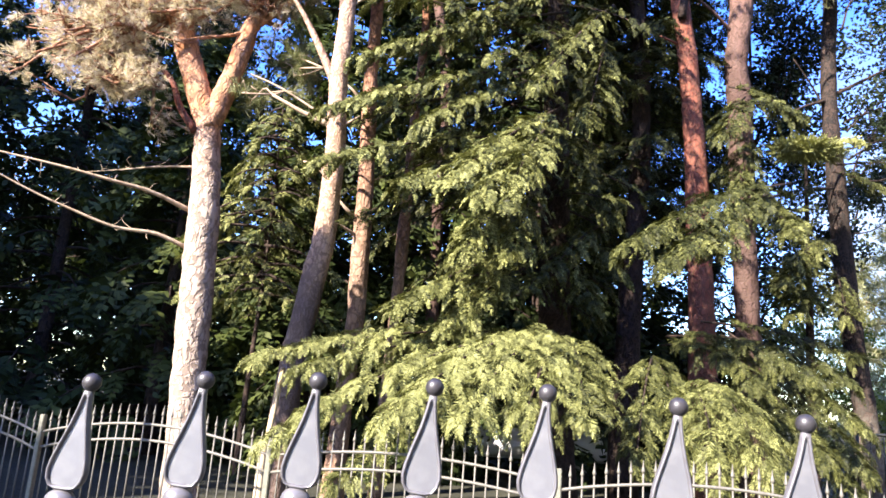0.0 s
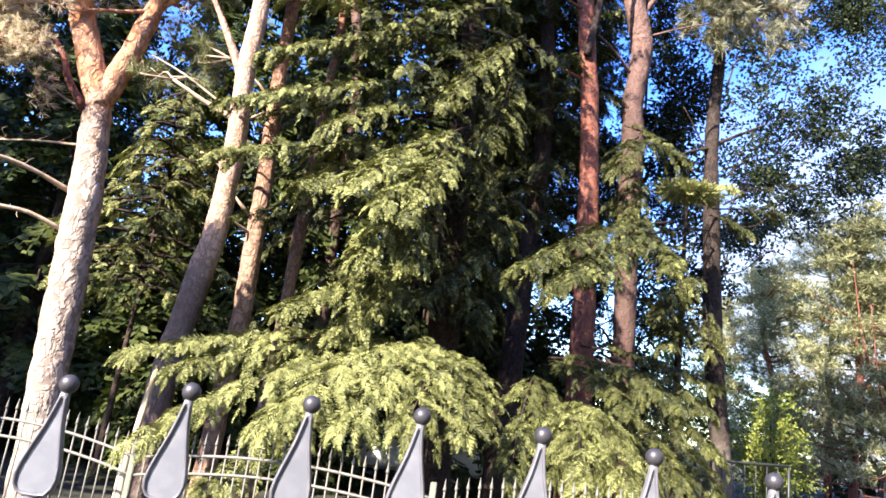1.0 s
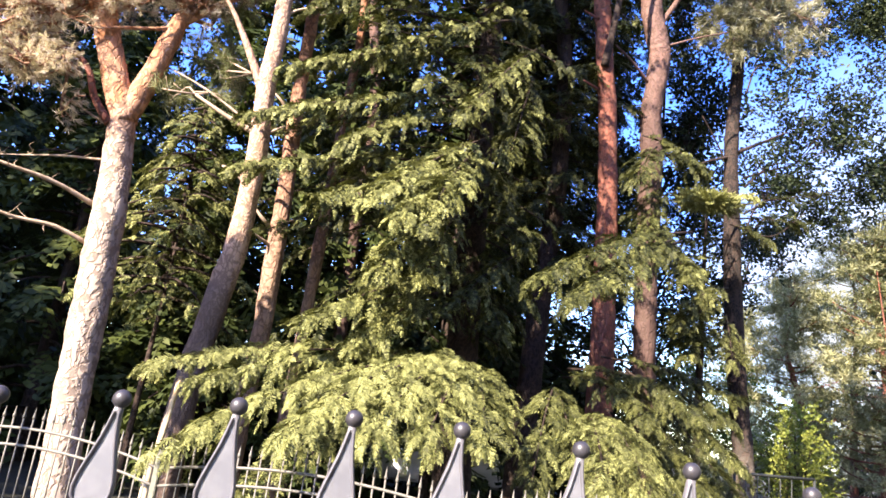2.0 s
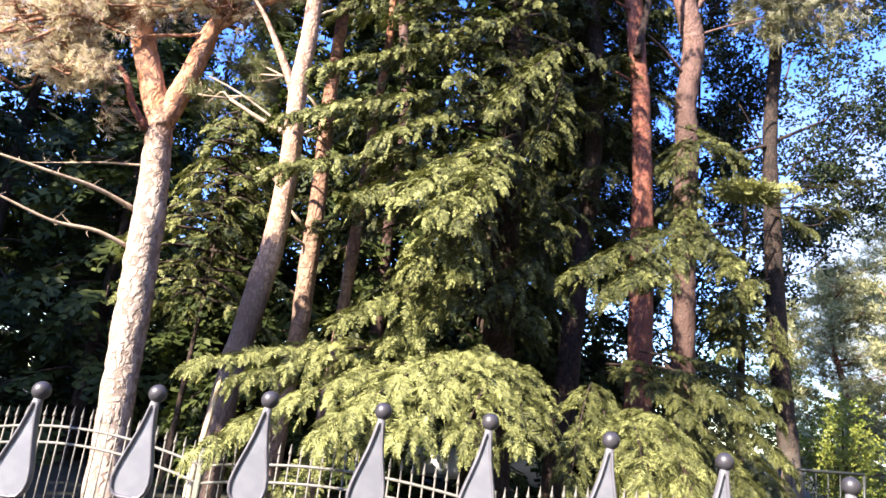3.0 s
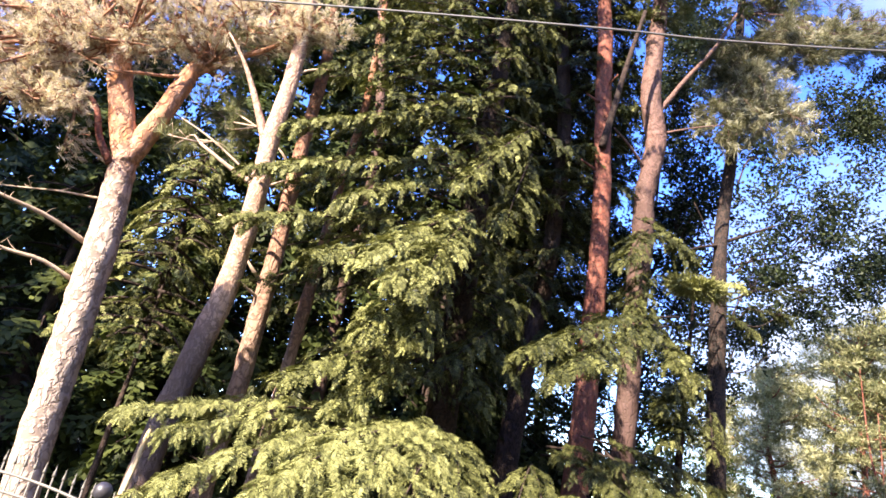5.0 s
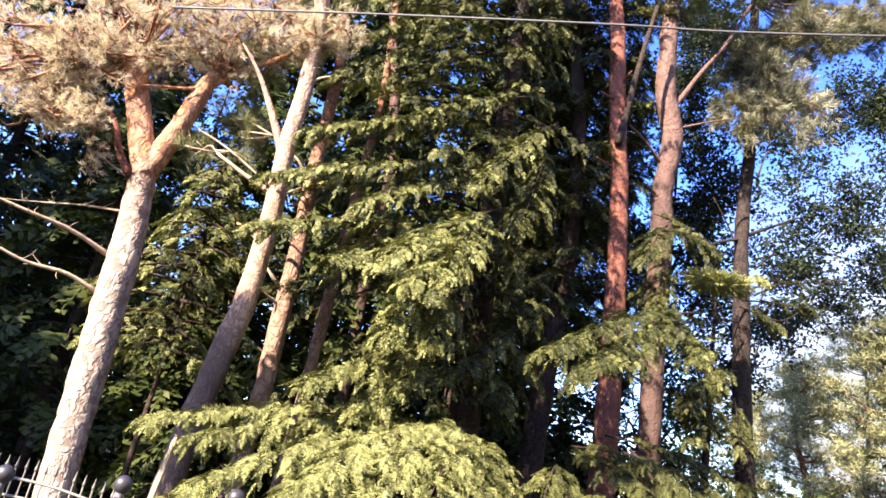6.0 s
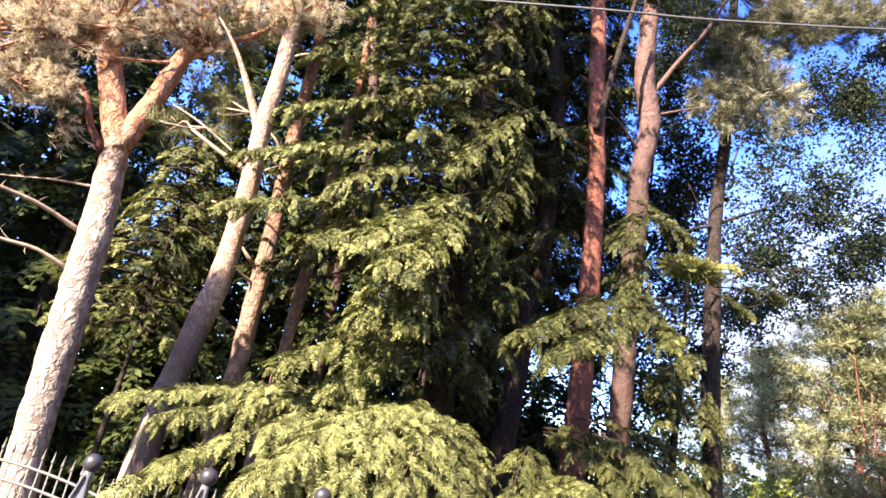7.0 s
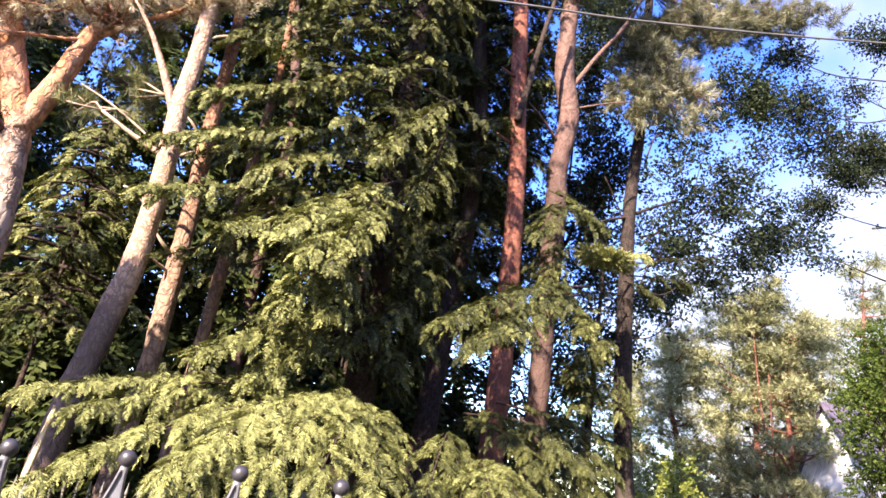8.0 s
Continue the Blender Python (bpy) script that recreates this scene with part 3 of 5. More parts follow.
limb([(-3.344, 8.6, 4.914), (-3.199, 8.6, 5.414), (-3.071, 8.6, 5.966), (-2.981, 8.6, 6.356), (-2.871, 8.6, 6.503)], 0.147, 0.099, BARK_FORK, pine, sides=16, rough=0.12, rings=30, label="orange flaky limb")
limb([(-2.891, 8.6, 6.385), (-2.472, 8.5, 6.676), (-2.053, 8.4, 6.92), (-1.767, 8.3, 7.222), (-1.523, 8.2, 7.707)], 0.055, 0.012, BARK_FORK, pine, sides=8, rings=16)
limb([(-3.496, 8.5, 4.723), (-3.716, 8.45, 5.012), (-3.864, 8.4, 5.365), (-4.072, 8.4, 5.546), (-4.303, 8.4, 5.584)], 0.055, 0.018, BARK_RED, pine, sides=9, rings=14)
limb([(-2.918, 8.6, 6.396), (-3.103, 8.5, 6.168), (-3.563, 8.4, 6.016), (-3.905, 8.3, 5.898), (-4.381, 8.2, 5.998)], 0.03, 0.01, BARK_FORK, pine, rings=14)
for rows, r in (([(-3.435, 8.6, 3.667), (-3.836, 8.3, 3.803), (-4.275, 8.0, 3.849), (-4.807, 7.8, 3.925), (-5.855, 7.5, 4.039)], 0.034),
                ([(-3.423, 8.6, 3.185), (-3.761, 8.4, 3.295), (-4.171, 8.2, 3.298), (-4.618, 8.0, 3.43), (-5.086, 7.8, 3.602), (-5.832, 7.5, 3.937)], 0.030),
                ([(-3.534, 8.7, 4.297), (-4.047, 8.8, 4.295), (-4.549, 8.9, 4.254), (-5.138, 9.0, 4.205)], 0.018),
                ([(-3.581, 8.7, 4.775), (-3.87, 8.7, 4.902), (-4.0, 8.7, 4.991)], 0.022)):
    bm = bmesh.new()
    n = len(rows)
    tube(bm, [(*p, r * (1 - 0.75 * i / (n - 1))) for i, p in enumerate(rows)], 22, 8, 0.14, r * 90)
    twiggy(bm, rng, rows, 9, 0.22)
    part("dead_branch", bm, DEADWOOD, pine, "bare grey-brown dead branch")
sp, bm = Sprays(), bmesh.new()
def forked_crown(*rows):
    for start, centre, radii, twigs in rows:
        pine_tuft_cluster(rng, sp, bm, start, centre, radii, int(twigs * 2.3), 8, 0.115, 0.5, TUFTS, 0.03)


forked_crown(((-3.936, 8.5, 6.381), (-4.788, 8.4, 6.33), (1.0, 0.7, 0.45), 34), ((-3.936, 8.5, 6.381), (-3.96, 8.4, 7.005), (1.0, 0.8, 0.5), 34), ((-2.889, 8.6, 6.432), (-2.749, 8.4, 7.139), (0.9, 0.7, 0.5), 44), ((-1.767, 8.3, 7.222), (-1.95, 8.3, 7.388), (0.95, 0.6, 0.4), 46), ((-4.303, 8.4, 5.584), (-4.948, 8.3, 5.68), (0.85, 0.7, 0.4), 30))
forked_crown(((-4.381, 8.2, 5.998), (-5.412, 8.2, 6.262), (1.0, 0.7, 0.6), 30), ((-4.303, 8.4, 5.584), (-4.39, 8.2, 5.229), (0.7, 0.6, 0.3), 22), ((-4.381, 8.2, 5.998), (-5.395, 8.2, 5.316), (0.8, 0.6, 0.4), 24), ((-3.936, 8.5, 6.381), (-4.337, 8.4, 7.92), (1.6, 1.2, 0.6), 24), ((-2.889, 8.6, 6.432), (-2.609, 8.4, 8.388), (1.2, 1.2, 0.6), 26))
tagged(part("branchwork", bm, BARK_ORANGE, pine), kind="stuff")
sp.part("crown", PINE, pine, "tan-green pine needles in thin brushes")

# ---------------------------------------------------------------- leaning pine and the slim pines beside it
pine = empty("leaning_pine", (-2.1, 8.3, 0))
tagged(pine, "slim leaning pine, grey-pink bark, shaded foot", "tree")
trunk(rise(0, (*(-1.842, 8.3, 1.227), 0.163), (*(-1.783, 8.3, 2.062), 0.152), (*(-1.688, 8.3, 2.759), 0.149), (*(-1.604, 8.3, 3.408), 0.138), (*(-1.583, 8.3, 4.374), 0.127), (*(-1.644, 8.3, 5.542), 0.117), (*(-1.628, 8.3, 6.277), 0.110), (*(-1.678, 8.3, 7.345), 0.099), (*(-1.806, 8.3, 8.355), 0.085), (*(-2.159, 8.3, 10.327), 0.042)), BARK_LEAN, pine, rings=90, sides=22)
for rows, r in (([(-1.558, 8.3, 5.108), (-1.775, 8.28, 5.606), (-2.035, 8.25, 6.098), (-2.271, 8.2, 6.481), (-2.564, 8.15, 6.824)], 0.075), ([(-1.581, 8.3, 4.808), (-1.724, 8.3, 4.876), (-2.054, 8.3, 5.01), (-2.483, 8.3, 5.227)], 0.05),
                ([(-1.5, 8.3, 4.004), (-1.777, 8.3, 4.282), (-1.975, 8.3, 4.35)], 0.035), ([(-1.673, 8.3, 4.744), (-1.442, 8.3, 4.925), (-1.318, 8.3, 5.014)], 0.03),
                ([(-1.728, 8.3, 6.304), (-1.502, 8.3, 6.642), (-1.142, 8.3, 6.794)], 0.03), ([(-1.681, 8.32, 4.929), (-2.507, 8.5, 5.45), (-3.381, 8.8, 5.862)], 0.018)):
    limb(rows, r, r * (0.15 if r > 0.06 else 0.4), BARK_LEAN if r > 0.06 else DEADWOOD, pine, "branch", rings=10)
sp, bm = Sprays(), bmesh.new()
for start, centre, radii, twigs, tone in (((-2.451, 8.3, 6.825), (-2.844, 9.2, 7.394), (0.8, 0.6, 0.9), 34, 0.45), ((-1.86, 8.3, 5.651), (-2.82, 9.4, 6.319), (0.7, 0.6, 0.6), 26, 0.4), ((-1.734, 8.3, 7.571), (-1.569, 9.2, 7.884), (0.5, 0.5, 0.8), 24, 0.4), ((-1.742, 8.3, 7.767), (-2.414, 9.0, 8.112), (1.2, 0.8, 0.6), 40, 0.5), ((-2.483, 8.3, 5.227), (-3.133, 9.2, 5.553), (0.6, 0.5, 0.4), 16, 0.4)):
    pine_tuft_cluster(rng, sp, bm, start, centre, radii, twigs, 12, 0.16, tone)
tagged(part("branchwork", bm, DEADWOOD, pine), kind="stuff")
sp.part("crown", PINE_GREEN, pine, "grey-green pine needles")
pine = empty("slim_pine", (-1.25, 9.2, 0))
tagged(pine, "slim pine with patchy orange-grey bark", "tree")
trunk(rise(0, (*(-1.284, 9.2, 1.566), 0.118), (*(-1.236, 9.2, 2.467), 0.122), (*(-1.263, 9.2, 3.559), 0.129), (*(-1.277, 9.2, 4.374), 0.110), (*(-1.331, 9.2, 5.302), 0.110), (*(-1.362, 9.2, 6.36), 0.094), (*(-1.379, 9.2, 7.279), 0.086), (*(-1.435, 9.2, 7.925), 0.078), (*(-1.719, 9.2, 9.872), 0.055)), BARK_ORANGE, pine, rings=80, sides=18, rough=0.16)
for rows, r in (([(-1.286, 9.2, 3.8), (-1.469, 9.0, 3.936), (-1.616, 9.0, 4.086)], 0.035), ([(-1.267, 9.2, 3.599), (-1.442, 9.0, 3.66), (-1.547, 8.9, 3.707)], 0.03), ([(-1.339, 9.2, 5.388), (-1.517, 9.0, 5.633), (-1.694, 9.0, 5.793)], 0.03)):
    limb(rows, r, r * 0.4, DEADWOOD, pine, "branch")
pine = empty("slim_pine", (-0.7, 9.8, 0))
tagged(pine, "thin pine with bright orange flaking bark", "tree")
trunk(rise(0, (*(-0.783, 9.8, 1.998), 0.071), (*(-0.746, 9.8, 2.808), 0.079), (*(-0.74, 9.8, 3.73), 0.092), (*(-0.728, 9.8, 4.511), 0.079), (*(-0.717, 9.8, 5.777), 0.071), (*(-0.688, 9.8, 7.704), 0.059), (*(-1.002, 9.8, 11.076), 0.038)), BARK_ORANGE, pine, rings=70, sides=14, rough=0.2)
pine = empty("slim_pine", (0, 13.5, 0))
tagged(pine, "slim reddish pine half hidden by hemlock boughs", "tree")
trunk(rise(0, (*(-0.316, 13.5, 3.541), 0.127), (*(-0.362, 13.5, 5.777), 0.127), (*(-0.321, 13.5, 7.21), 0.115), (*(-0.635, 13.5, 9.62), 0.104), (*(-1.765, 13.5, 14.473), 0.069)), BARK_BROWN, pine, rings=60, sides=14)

# leaning peeled poles by the garden fence
for rows, r in (([(-1.824, 7.3, -0.116), (-1.78, 7.35, 0.888), (-1.745, 7.4, 1.376), (-1.721, 7.45, 1.734)], 0.032), ([(-1.752, 7.28, -0.107), (-1.791, 7.3, 0.614), (-1.787, 7.33, 1.031)], 0.05)):
    pole = limb(rows, r * 1.2, r * 0.75, PALEWOOD, None, "wooden_pole", 8, 0.1, 12)
    tagged(pole, "pale peeled wooden pole leaning by the garden fence", "pole")

# ---------------------------------------------------------------- red pines
pine = empty("red_pine", (4.4, 12, 0))
tagged(pine, "straight pine with smooth red-brown bark", "tree")
trunk(rise(0, (*(4.462, 12.0, 3.255), 0.225), (*(4.423, 12.0, 4.476), 0.220), (*(4.373, 12.0, 5.967), 0.194), (*(4.306, 12.0, 7.077), 0.179), (*(4.195, 12.0, 8.344), 0.174), (*(4.009, 12.0, 9.87), 0.169), (*(3.851, 12.0, 11.552), 0.164), (*(3.637, 12.0, 13.028), 0.138), (*(3.187, 12.0, 16.463), 0.072)), BARK_RED, pine, rings=90, sides=22, rough=0.13)
limb([(4.035, 11.8, 8.89), (4.113, 11.7, 9.588), (4.231, 11.6, 10.662), (4.478, 11.5, 12.266)], 0.085, 0.04, BARK_DARK, pine, rings=14, sides=9)
for rows, r in (([(3.985, 11.9, 8.406), (3.576, 11.6, 8.369)], 0.03), ([(3.869, 11.9, 9.979), (3.479, 11.6, 9.89)], 0.03), ([(4.007, 11.9, 10.439), (4.093, 11.6, 10.552)], 0.025)):
    limb(rows, r, r * 0.5, BARK_RED, pine, "stub", rings=4)
pine = empty("red_pine", (5.4, 12.5, 0))
tagged(pine, "sturdy pine with wavy grey-brown banded bark", "tree")
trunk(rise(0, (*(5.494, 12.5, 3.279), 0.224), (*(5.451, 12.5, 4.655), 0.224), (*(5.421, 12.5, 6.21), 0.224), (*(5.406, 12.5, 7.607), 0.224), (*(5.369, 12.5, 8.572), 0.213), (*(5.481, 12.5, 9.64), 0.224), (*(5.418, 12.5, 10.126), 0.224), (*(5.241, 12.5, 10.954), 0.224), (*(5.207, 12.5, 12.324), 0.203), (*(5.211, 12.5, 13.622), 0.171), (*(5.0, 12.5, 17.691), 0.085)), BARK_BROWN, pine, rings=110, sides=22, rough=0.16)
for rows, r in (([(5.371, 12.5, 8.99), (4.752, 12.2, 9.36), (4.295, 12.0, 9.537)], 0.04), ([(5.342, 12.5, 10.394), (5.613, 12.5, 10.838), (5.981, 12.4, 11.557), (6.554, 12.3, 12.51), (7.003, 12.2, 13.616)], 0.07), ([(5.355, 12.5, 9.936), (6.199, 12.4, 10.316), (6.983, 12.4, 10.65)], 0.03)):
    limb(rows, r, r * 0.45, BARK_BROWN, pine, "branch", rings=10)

# high crowns of the tall pines, out of view, added to block sky light
for owner_name, at, radii in (("red_pine", (4.6, 12.2, 15.0), (2.4, 2.0, 1.8)), ("red_pine.001", (6.0, 12.8, 15.5), (2.2, 2.0, 1.8)), ("slim_pine", (-0.6, 9.8, 13.5), (1.5, 1.4, 1.4)), ("slim_pine.001", (0.2, 10.4, 14.5), (1.4, 1.3, 1.3))):
    sp = Sprays()
    cloud(rng, sp, BROAD_FRONDS, at, radii, 60, 14, 0.32, 0.45, 0.45, shell=0.2)
    sp.part("crown", PINE_GREEN, bpy.data.objects[owner_name])

# grey tree with the tan needle brushes
pine = empty("grey_pine", (8, 14, 0))
tagged(pine, "slender grey pine with tan needle brushes in its top", "tree")
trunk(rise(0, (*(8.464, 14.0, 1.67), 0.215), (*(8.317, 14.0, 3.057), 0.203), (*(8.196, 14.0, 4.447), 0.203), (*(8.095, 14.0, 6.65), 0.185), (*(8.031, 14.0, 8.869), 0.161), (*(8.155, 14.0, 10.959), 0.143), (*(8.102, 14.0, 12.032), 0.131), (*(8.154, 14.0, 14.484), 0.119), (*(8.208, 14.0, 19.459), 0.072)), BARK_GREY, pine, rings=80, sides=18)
for rows, r in (([(8.016, 14.0, 8.512), (7.273, 13.6, 8.12), (6.789, 13.3, 7.79)], 0.04), ([(8.014, 14.0, 8.555), (8.683, 13.9, 8.933), (9.331, 13.8, 9.308)], 0.05), ([(7.991, 14.0, 8.145), (7.617, 13.9, 8.741), (7.17, 13.8, 9.324)], 0.025),
                ([(8.197, 14.0, 6.802), (9.101, 14.0, 6.736), (9.932, 14.0, 7.474)], 0.02), ([(8.059, 14.0, 5.455), (8.988, 14.2, 5.684), (9.801, 14.4, 6.428)], 0.02)):
    limb(rows, r, r * 0.4, BARK_DARK, pine, "branch", rings=10)
sp, bm = Sprays(), bmesh.new()
for start, centre, radii, twigs, tone in (((8.183, 14.0, 13.774), (8.517, 13.0, 11.651), (1.15, 0.8, 0.75), 120, 0.72), ((8.205, 14.0, 13.253), (7.255, 13.0, 10.988), (0.65, 0.6, 0.65), 60, 0.42), ((8.154, 14.0, 14.484), (9.594, 13.2, 14.161), (1.5, 0.8, 0.5), 90, 0.42),
                                          ((8.154, 14.0, 14.484), (7.468, 13.4, 12.979), (0.9, 0.6, 0.7), 60, 0.3), ((8.196, 14.0, 15.423), (11.178, 13.6, 14.93), (1.2, 0.8, 0.5), 60, 0.22), ((8.196, 14.0, 15.423), (9.208, 13.6, 16.75), (2.4, 1.0, 0.6), 80, 0.4), ((10.4, 13.8, 15.4), (12.9, 13.4, 16.2), (1.5, 0.8, 0.5), 70, 0.3)):
    pine_tuft_cluster(rng, sp, bm, start, centre, tuple(1.15 * q for q in radii), int(twigs * 1.5), 8, 0.26, tone, LONG_TUFTS)
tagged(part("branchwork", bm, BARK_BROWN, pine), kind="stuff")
sp.part("crown", PINE_GREY, pine, "tan and grey-green needle brushes")

# ---------------------------------------------------------------- the great hemlock
rng = np.random.RandomState(11)
hem = empty("hemlock", (1.6, 10.2, 0))
tagged(hem, "large dense hemlock with drooping sunlit lower boughs", "tree")
trunk([(1.7, 10.2, -0.1, 0.36), (1.65, 10.2, 1.5, 0.27), (1.5, 10.2, 6, 0.2), (1.3, 10.2, 16, 0.03)], BARK_DARK, hem, rings=40, sides=16)
sp, owner = Sprays(), hem


def clad(p0, p1, arch, width, twigs, per, size, hang=0.3, templates=FRONDS, tone=0.5, tips=0.3, r=0.02):
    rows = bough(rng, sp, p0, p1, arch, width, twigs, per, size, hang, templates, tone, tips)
    bm = bmesh.new()
    tube(bm, [(q[0], q[1], q[2] - 0.05, r * (1 - j / 3.6) + 0.003) for j, q in enumerate(rows)], 7, 5, 0.1)
    part("limb", bm, BARK_DARK, owner)


# upper crown, whorl upon whorl; thin on the east side, where a lower tone paints shade
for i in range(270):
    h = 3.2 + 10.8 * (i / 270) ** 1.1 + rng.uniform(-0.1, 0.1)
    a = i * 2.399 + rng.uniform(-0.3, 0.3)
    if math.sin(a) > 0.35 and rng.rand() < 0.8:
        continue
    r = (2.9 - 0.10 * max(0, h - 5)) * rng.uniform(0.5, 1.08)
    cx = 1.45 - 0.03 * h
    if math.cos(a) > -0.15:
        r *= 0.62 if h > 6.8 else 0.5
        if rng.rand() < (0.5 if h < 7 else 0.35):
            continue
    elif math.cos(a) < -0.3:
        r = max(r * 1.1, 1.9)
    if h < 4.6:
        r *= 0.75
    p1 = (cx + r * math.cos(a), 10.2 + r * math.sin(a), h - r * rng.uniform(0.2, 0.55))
    # high tips value: inner sprays darker as old needles are, and as painted shade
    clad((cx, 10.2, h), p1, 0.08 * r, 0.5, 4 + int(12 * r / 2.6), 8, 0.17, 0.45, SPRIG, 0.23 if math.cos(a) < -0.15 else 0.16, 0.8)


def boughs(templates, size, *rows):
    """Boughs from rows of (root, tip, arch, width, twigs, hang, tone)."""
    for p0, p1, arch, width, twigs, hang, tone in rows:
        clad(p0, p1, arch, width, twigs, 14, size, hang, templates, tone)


# long low boughs; paler tones paint the sun, darker eastern ones the shade
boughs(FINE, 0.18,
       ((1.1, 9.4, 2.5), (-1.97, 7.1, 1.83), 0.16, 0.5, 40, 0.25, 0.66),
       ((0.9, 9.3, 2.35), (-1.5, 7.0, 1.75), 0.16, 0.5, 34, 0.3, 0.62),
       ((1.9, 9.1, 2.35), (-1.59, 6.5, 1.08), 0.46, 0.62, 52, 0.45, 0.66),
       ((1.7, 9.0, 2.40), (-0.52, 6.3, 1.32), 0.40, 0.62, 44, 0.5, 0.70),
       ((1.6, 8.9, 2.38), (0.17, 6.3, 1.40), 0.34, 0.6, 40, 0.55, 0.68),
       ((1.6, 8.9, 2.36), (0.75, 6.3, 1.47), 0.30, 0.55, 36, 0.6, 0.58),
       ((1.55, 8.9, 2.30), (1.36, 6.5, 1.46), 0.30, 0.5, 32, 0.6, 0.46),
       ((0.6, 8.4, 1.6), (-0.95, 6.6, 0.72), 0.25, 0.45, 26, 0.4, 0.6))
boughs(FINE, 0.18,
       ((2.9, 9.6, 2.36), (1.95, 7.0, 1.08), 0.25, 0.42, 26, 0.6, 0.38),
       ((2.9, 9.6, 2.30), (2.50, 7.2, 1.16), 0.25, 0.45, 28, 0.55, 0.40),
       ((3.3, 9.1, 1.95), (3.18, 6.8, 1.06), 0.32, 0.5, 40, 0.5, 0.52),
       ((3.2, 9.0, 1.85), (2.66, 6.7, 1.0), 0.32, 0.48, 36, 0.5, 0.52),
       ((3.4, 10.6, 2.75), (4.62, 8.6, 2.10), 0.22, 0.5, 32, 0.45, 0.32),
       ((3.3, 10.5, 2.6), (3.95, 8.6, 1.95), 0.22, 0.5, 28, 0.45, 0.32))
# lowest tones put shade into the colour of these eastern boughs
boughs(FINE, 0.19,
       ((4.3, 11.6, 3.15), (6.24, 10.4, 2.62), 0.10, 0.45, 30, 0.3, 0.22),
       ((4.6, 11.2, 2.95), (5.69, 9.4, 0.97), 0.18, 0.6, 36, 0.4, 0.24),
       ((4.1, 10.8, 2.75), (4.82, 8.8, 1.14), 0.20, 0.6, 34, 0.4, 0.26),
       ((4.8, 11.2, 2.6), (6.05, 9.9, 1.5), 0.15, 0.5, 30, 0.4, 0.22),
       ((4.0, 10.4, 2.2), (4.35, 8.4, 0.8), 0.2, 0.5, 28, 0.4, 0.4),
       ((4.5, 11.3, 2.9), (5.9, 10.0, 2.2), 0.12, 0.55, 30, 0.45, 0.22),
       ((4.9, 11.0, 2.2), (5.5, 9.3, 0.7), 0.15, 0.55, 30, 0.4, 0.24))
# middle height: separate layers that reach out over the slim pines
boughs(SPRIG, 0.17,
       ((1.25, 9.3, 3.74), (-0.60, 7.6, 2.51), 0.14, 0.45, 34, 0.75, 0.56),
       ((1.2, 9.3, 3.50), (-0.07, 7.8, 2.33), 0.12, 0.42, 30, 0.7, 0.58),
       ((1.52, 9.4, 5.91), (-0.17, 7.4, 3.93), 0.10, 0.5, 40, 0.45, 0.64),
       ((1.29, 9.2, 5.35), (0.22, 7.3, 3.80), 0.12, 0.5, 36, 0.5, 0.64),
       ((1.35, 9.2, 5.6), (0.62, 7.35, 4.0), 0.12, 0.45, 30, 0.5, 0.60),
       ((0.85, 9.0, 4.60), (0.12, 7.6, 3.20), 0.10, 0.42, 28, 0.7, 0.5),
       ((1.13, 9.1, 4.55), (0.65, 7.6, 3.20), 0.10, 0.42, 28, 0.7, 0.5))
boughs(SPRIG, 0.17,
       ((0.83, 9.3, 5.32), (-1.72, 7.65, 4.15), 0.12, 0.46, 42, 0.3, 0.55),
       ((0.68, 9.3, 5.11), (-0.78, 7.8, 3.97), 0.10, 0.4, 28, 0.4, 0.52),
       ((1.15, 9.5, 6.54), (-1.75, 7.75, 4.85), 0.12, 0.46, 44, 0.35, 0.52),
       ((1.17, 9.5, 6.36), (-0.57, 8.0, 4.84), 0.10, 0.45, 30, 0.5, 0.52),
       ((1.54, 9.7, 7.61), (-1.45, 8.1, 5.75), 0.12, 0.46, 42, 0.35, 0.45),
       ((1.77, 9.7, 8.16), (-0.25, 8.2, 6.27), 0.12, 0.45, 34, 0.45, 0.45),
       ((0.68, 9.7, 9.15), (-1.3, 8.3, 6.78), 0.12, 0.45, 36, 0.4, 0.42),
       ((0.71, 9.8, 9.71), (-1.07, 8.4, 7.54), 0.12, 0.45, 34, 0.4, 0.4),
       ((0.06, 9.6, 9.71), (-1.51, 8.4, 8.01), 0.12, 0.45, 32, 0.4, 0.4),
       ((2.2, 9.9, 7.28), (1.7, 8.7, 5.3), 0.10, 0.45, 26, 0.5, 0.34),
       ((2.3, 9.9, 7.91), (0.89, 8.2, 5.57), 0.12, 0.45, 34, 0.4, 0.46),
       ((2.2, 9.8, 4.26), (1.18, 8.5, 3.13), 0.10, 0.35, 20, 0.5, 0.4),
       ((1.6, 10.3, 4.5), (2.5, 9.6, 3.4), 0.08, 0.4, 16, 0.5, 0.4),
       ((1.6, 10.2, 4.0), (2.0, 9.2, 2.9), 0.08, 0.4, 16, 0.5, 0.42),
       ((1.6, 10.2, 5.2), (2.3, 9.4, 4.2), 0.08, 0.4, 16, 0.5, 0.4))
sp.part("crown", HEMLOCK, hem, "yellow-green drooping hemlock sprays")

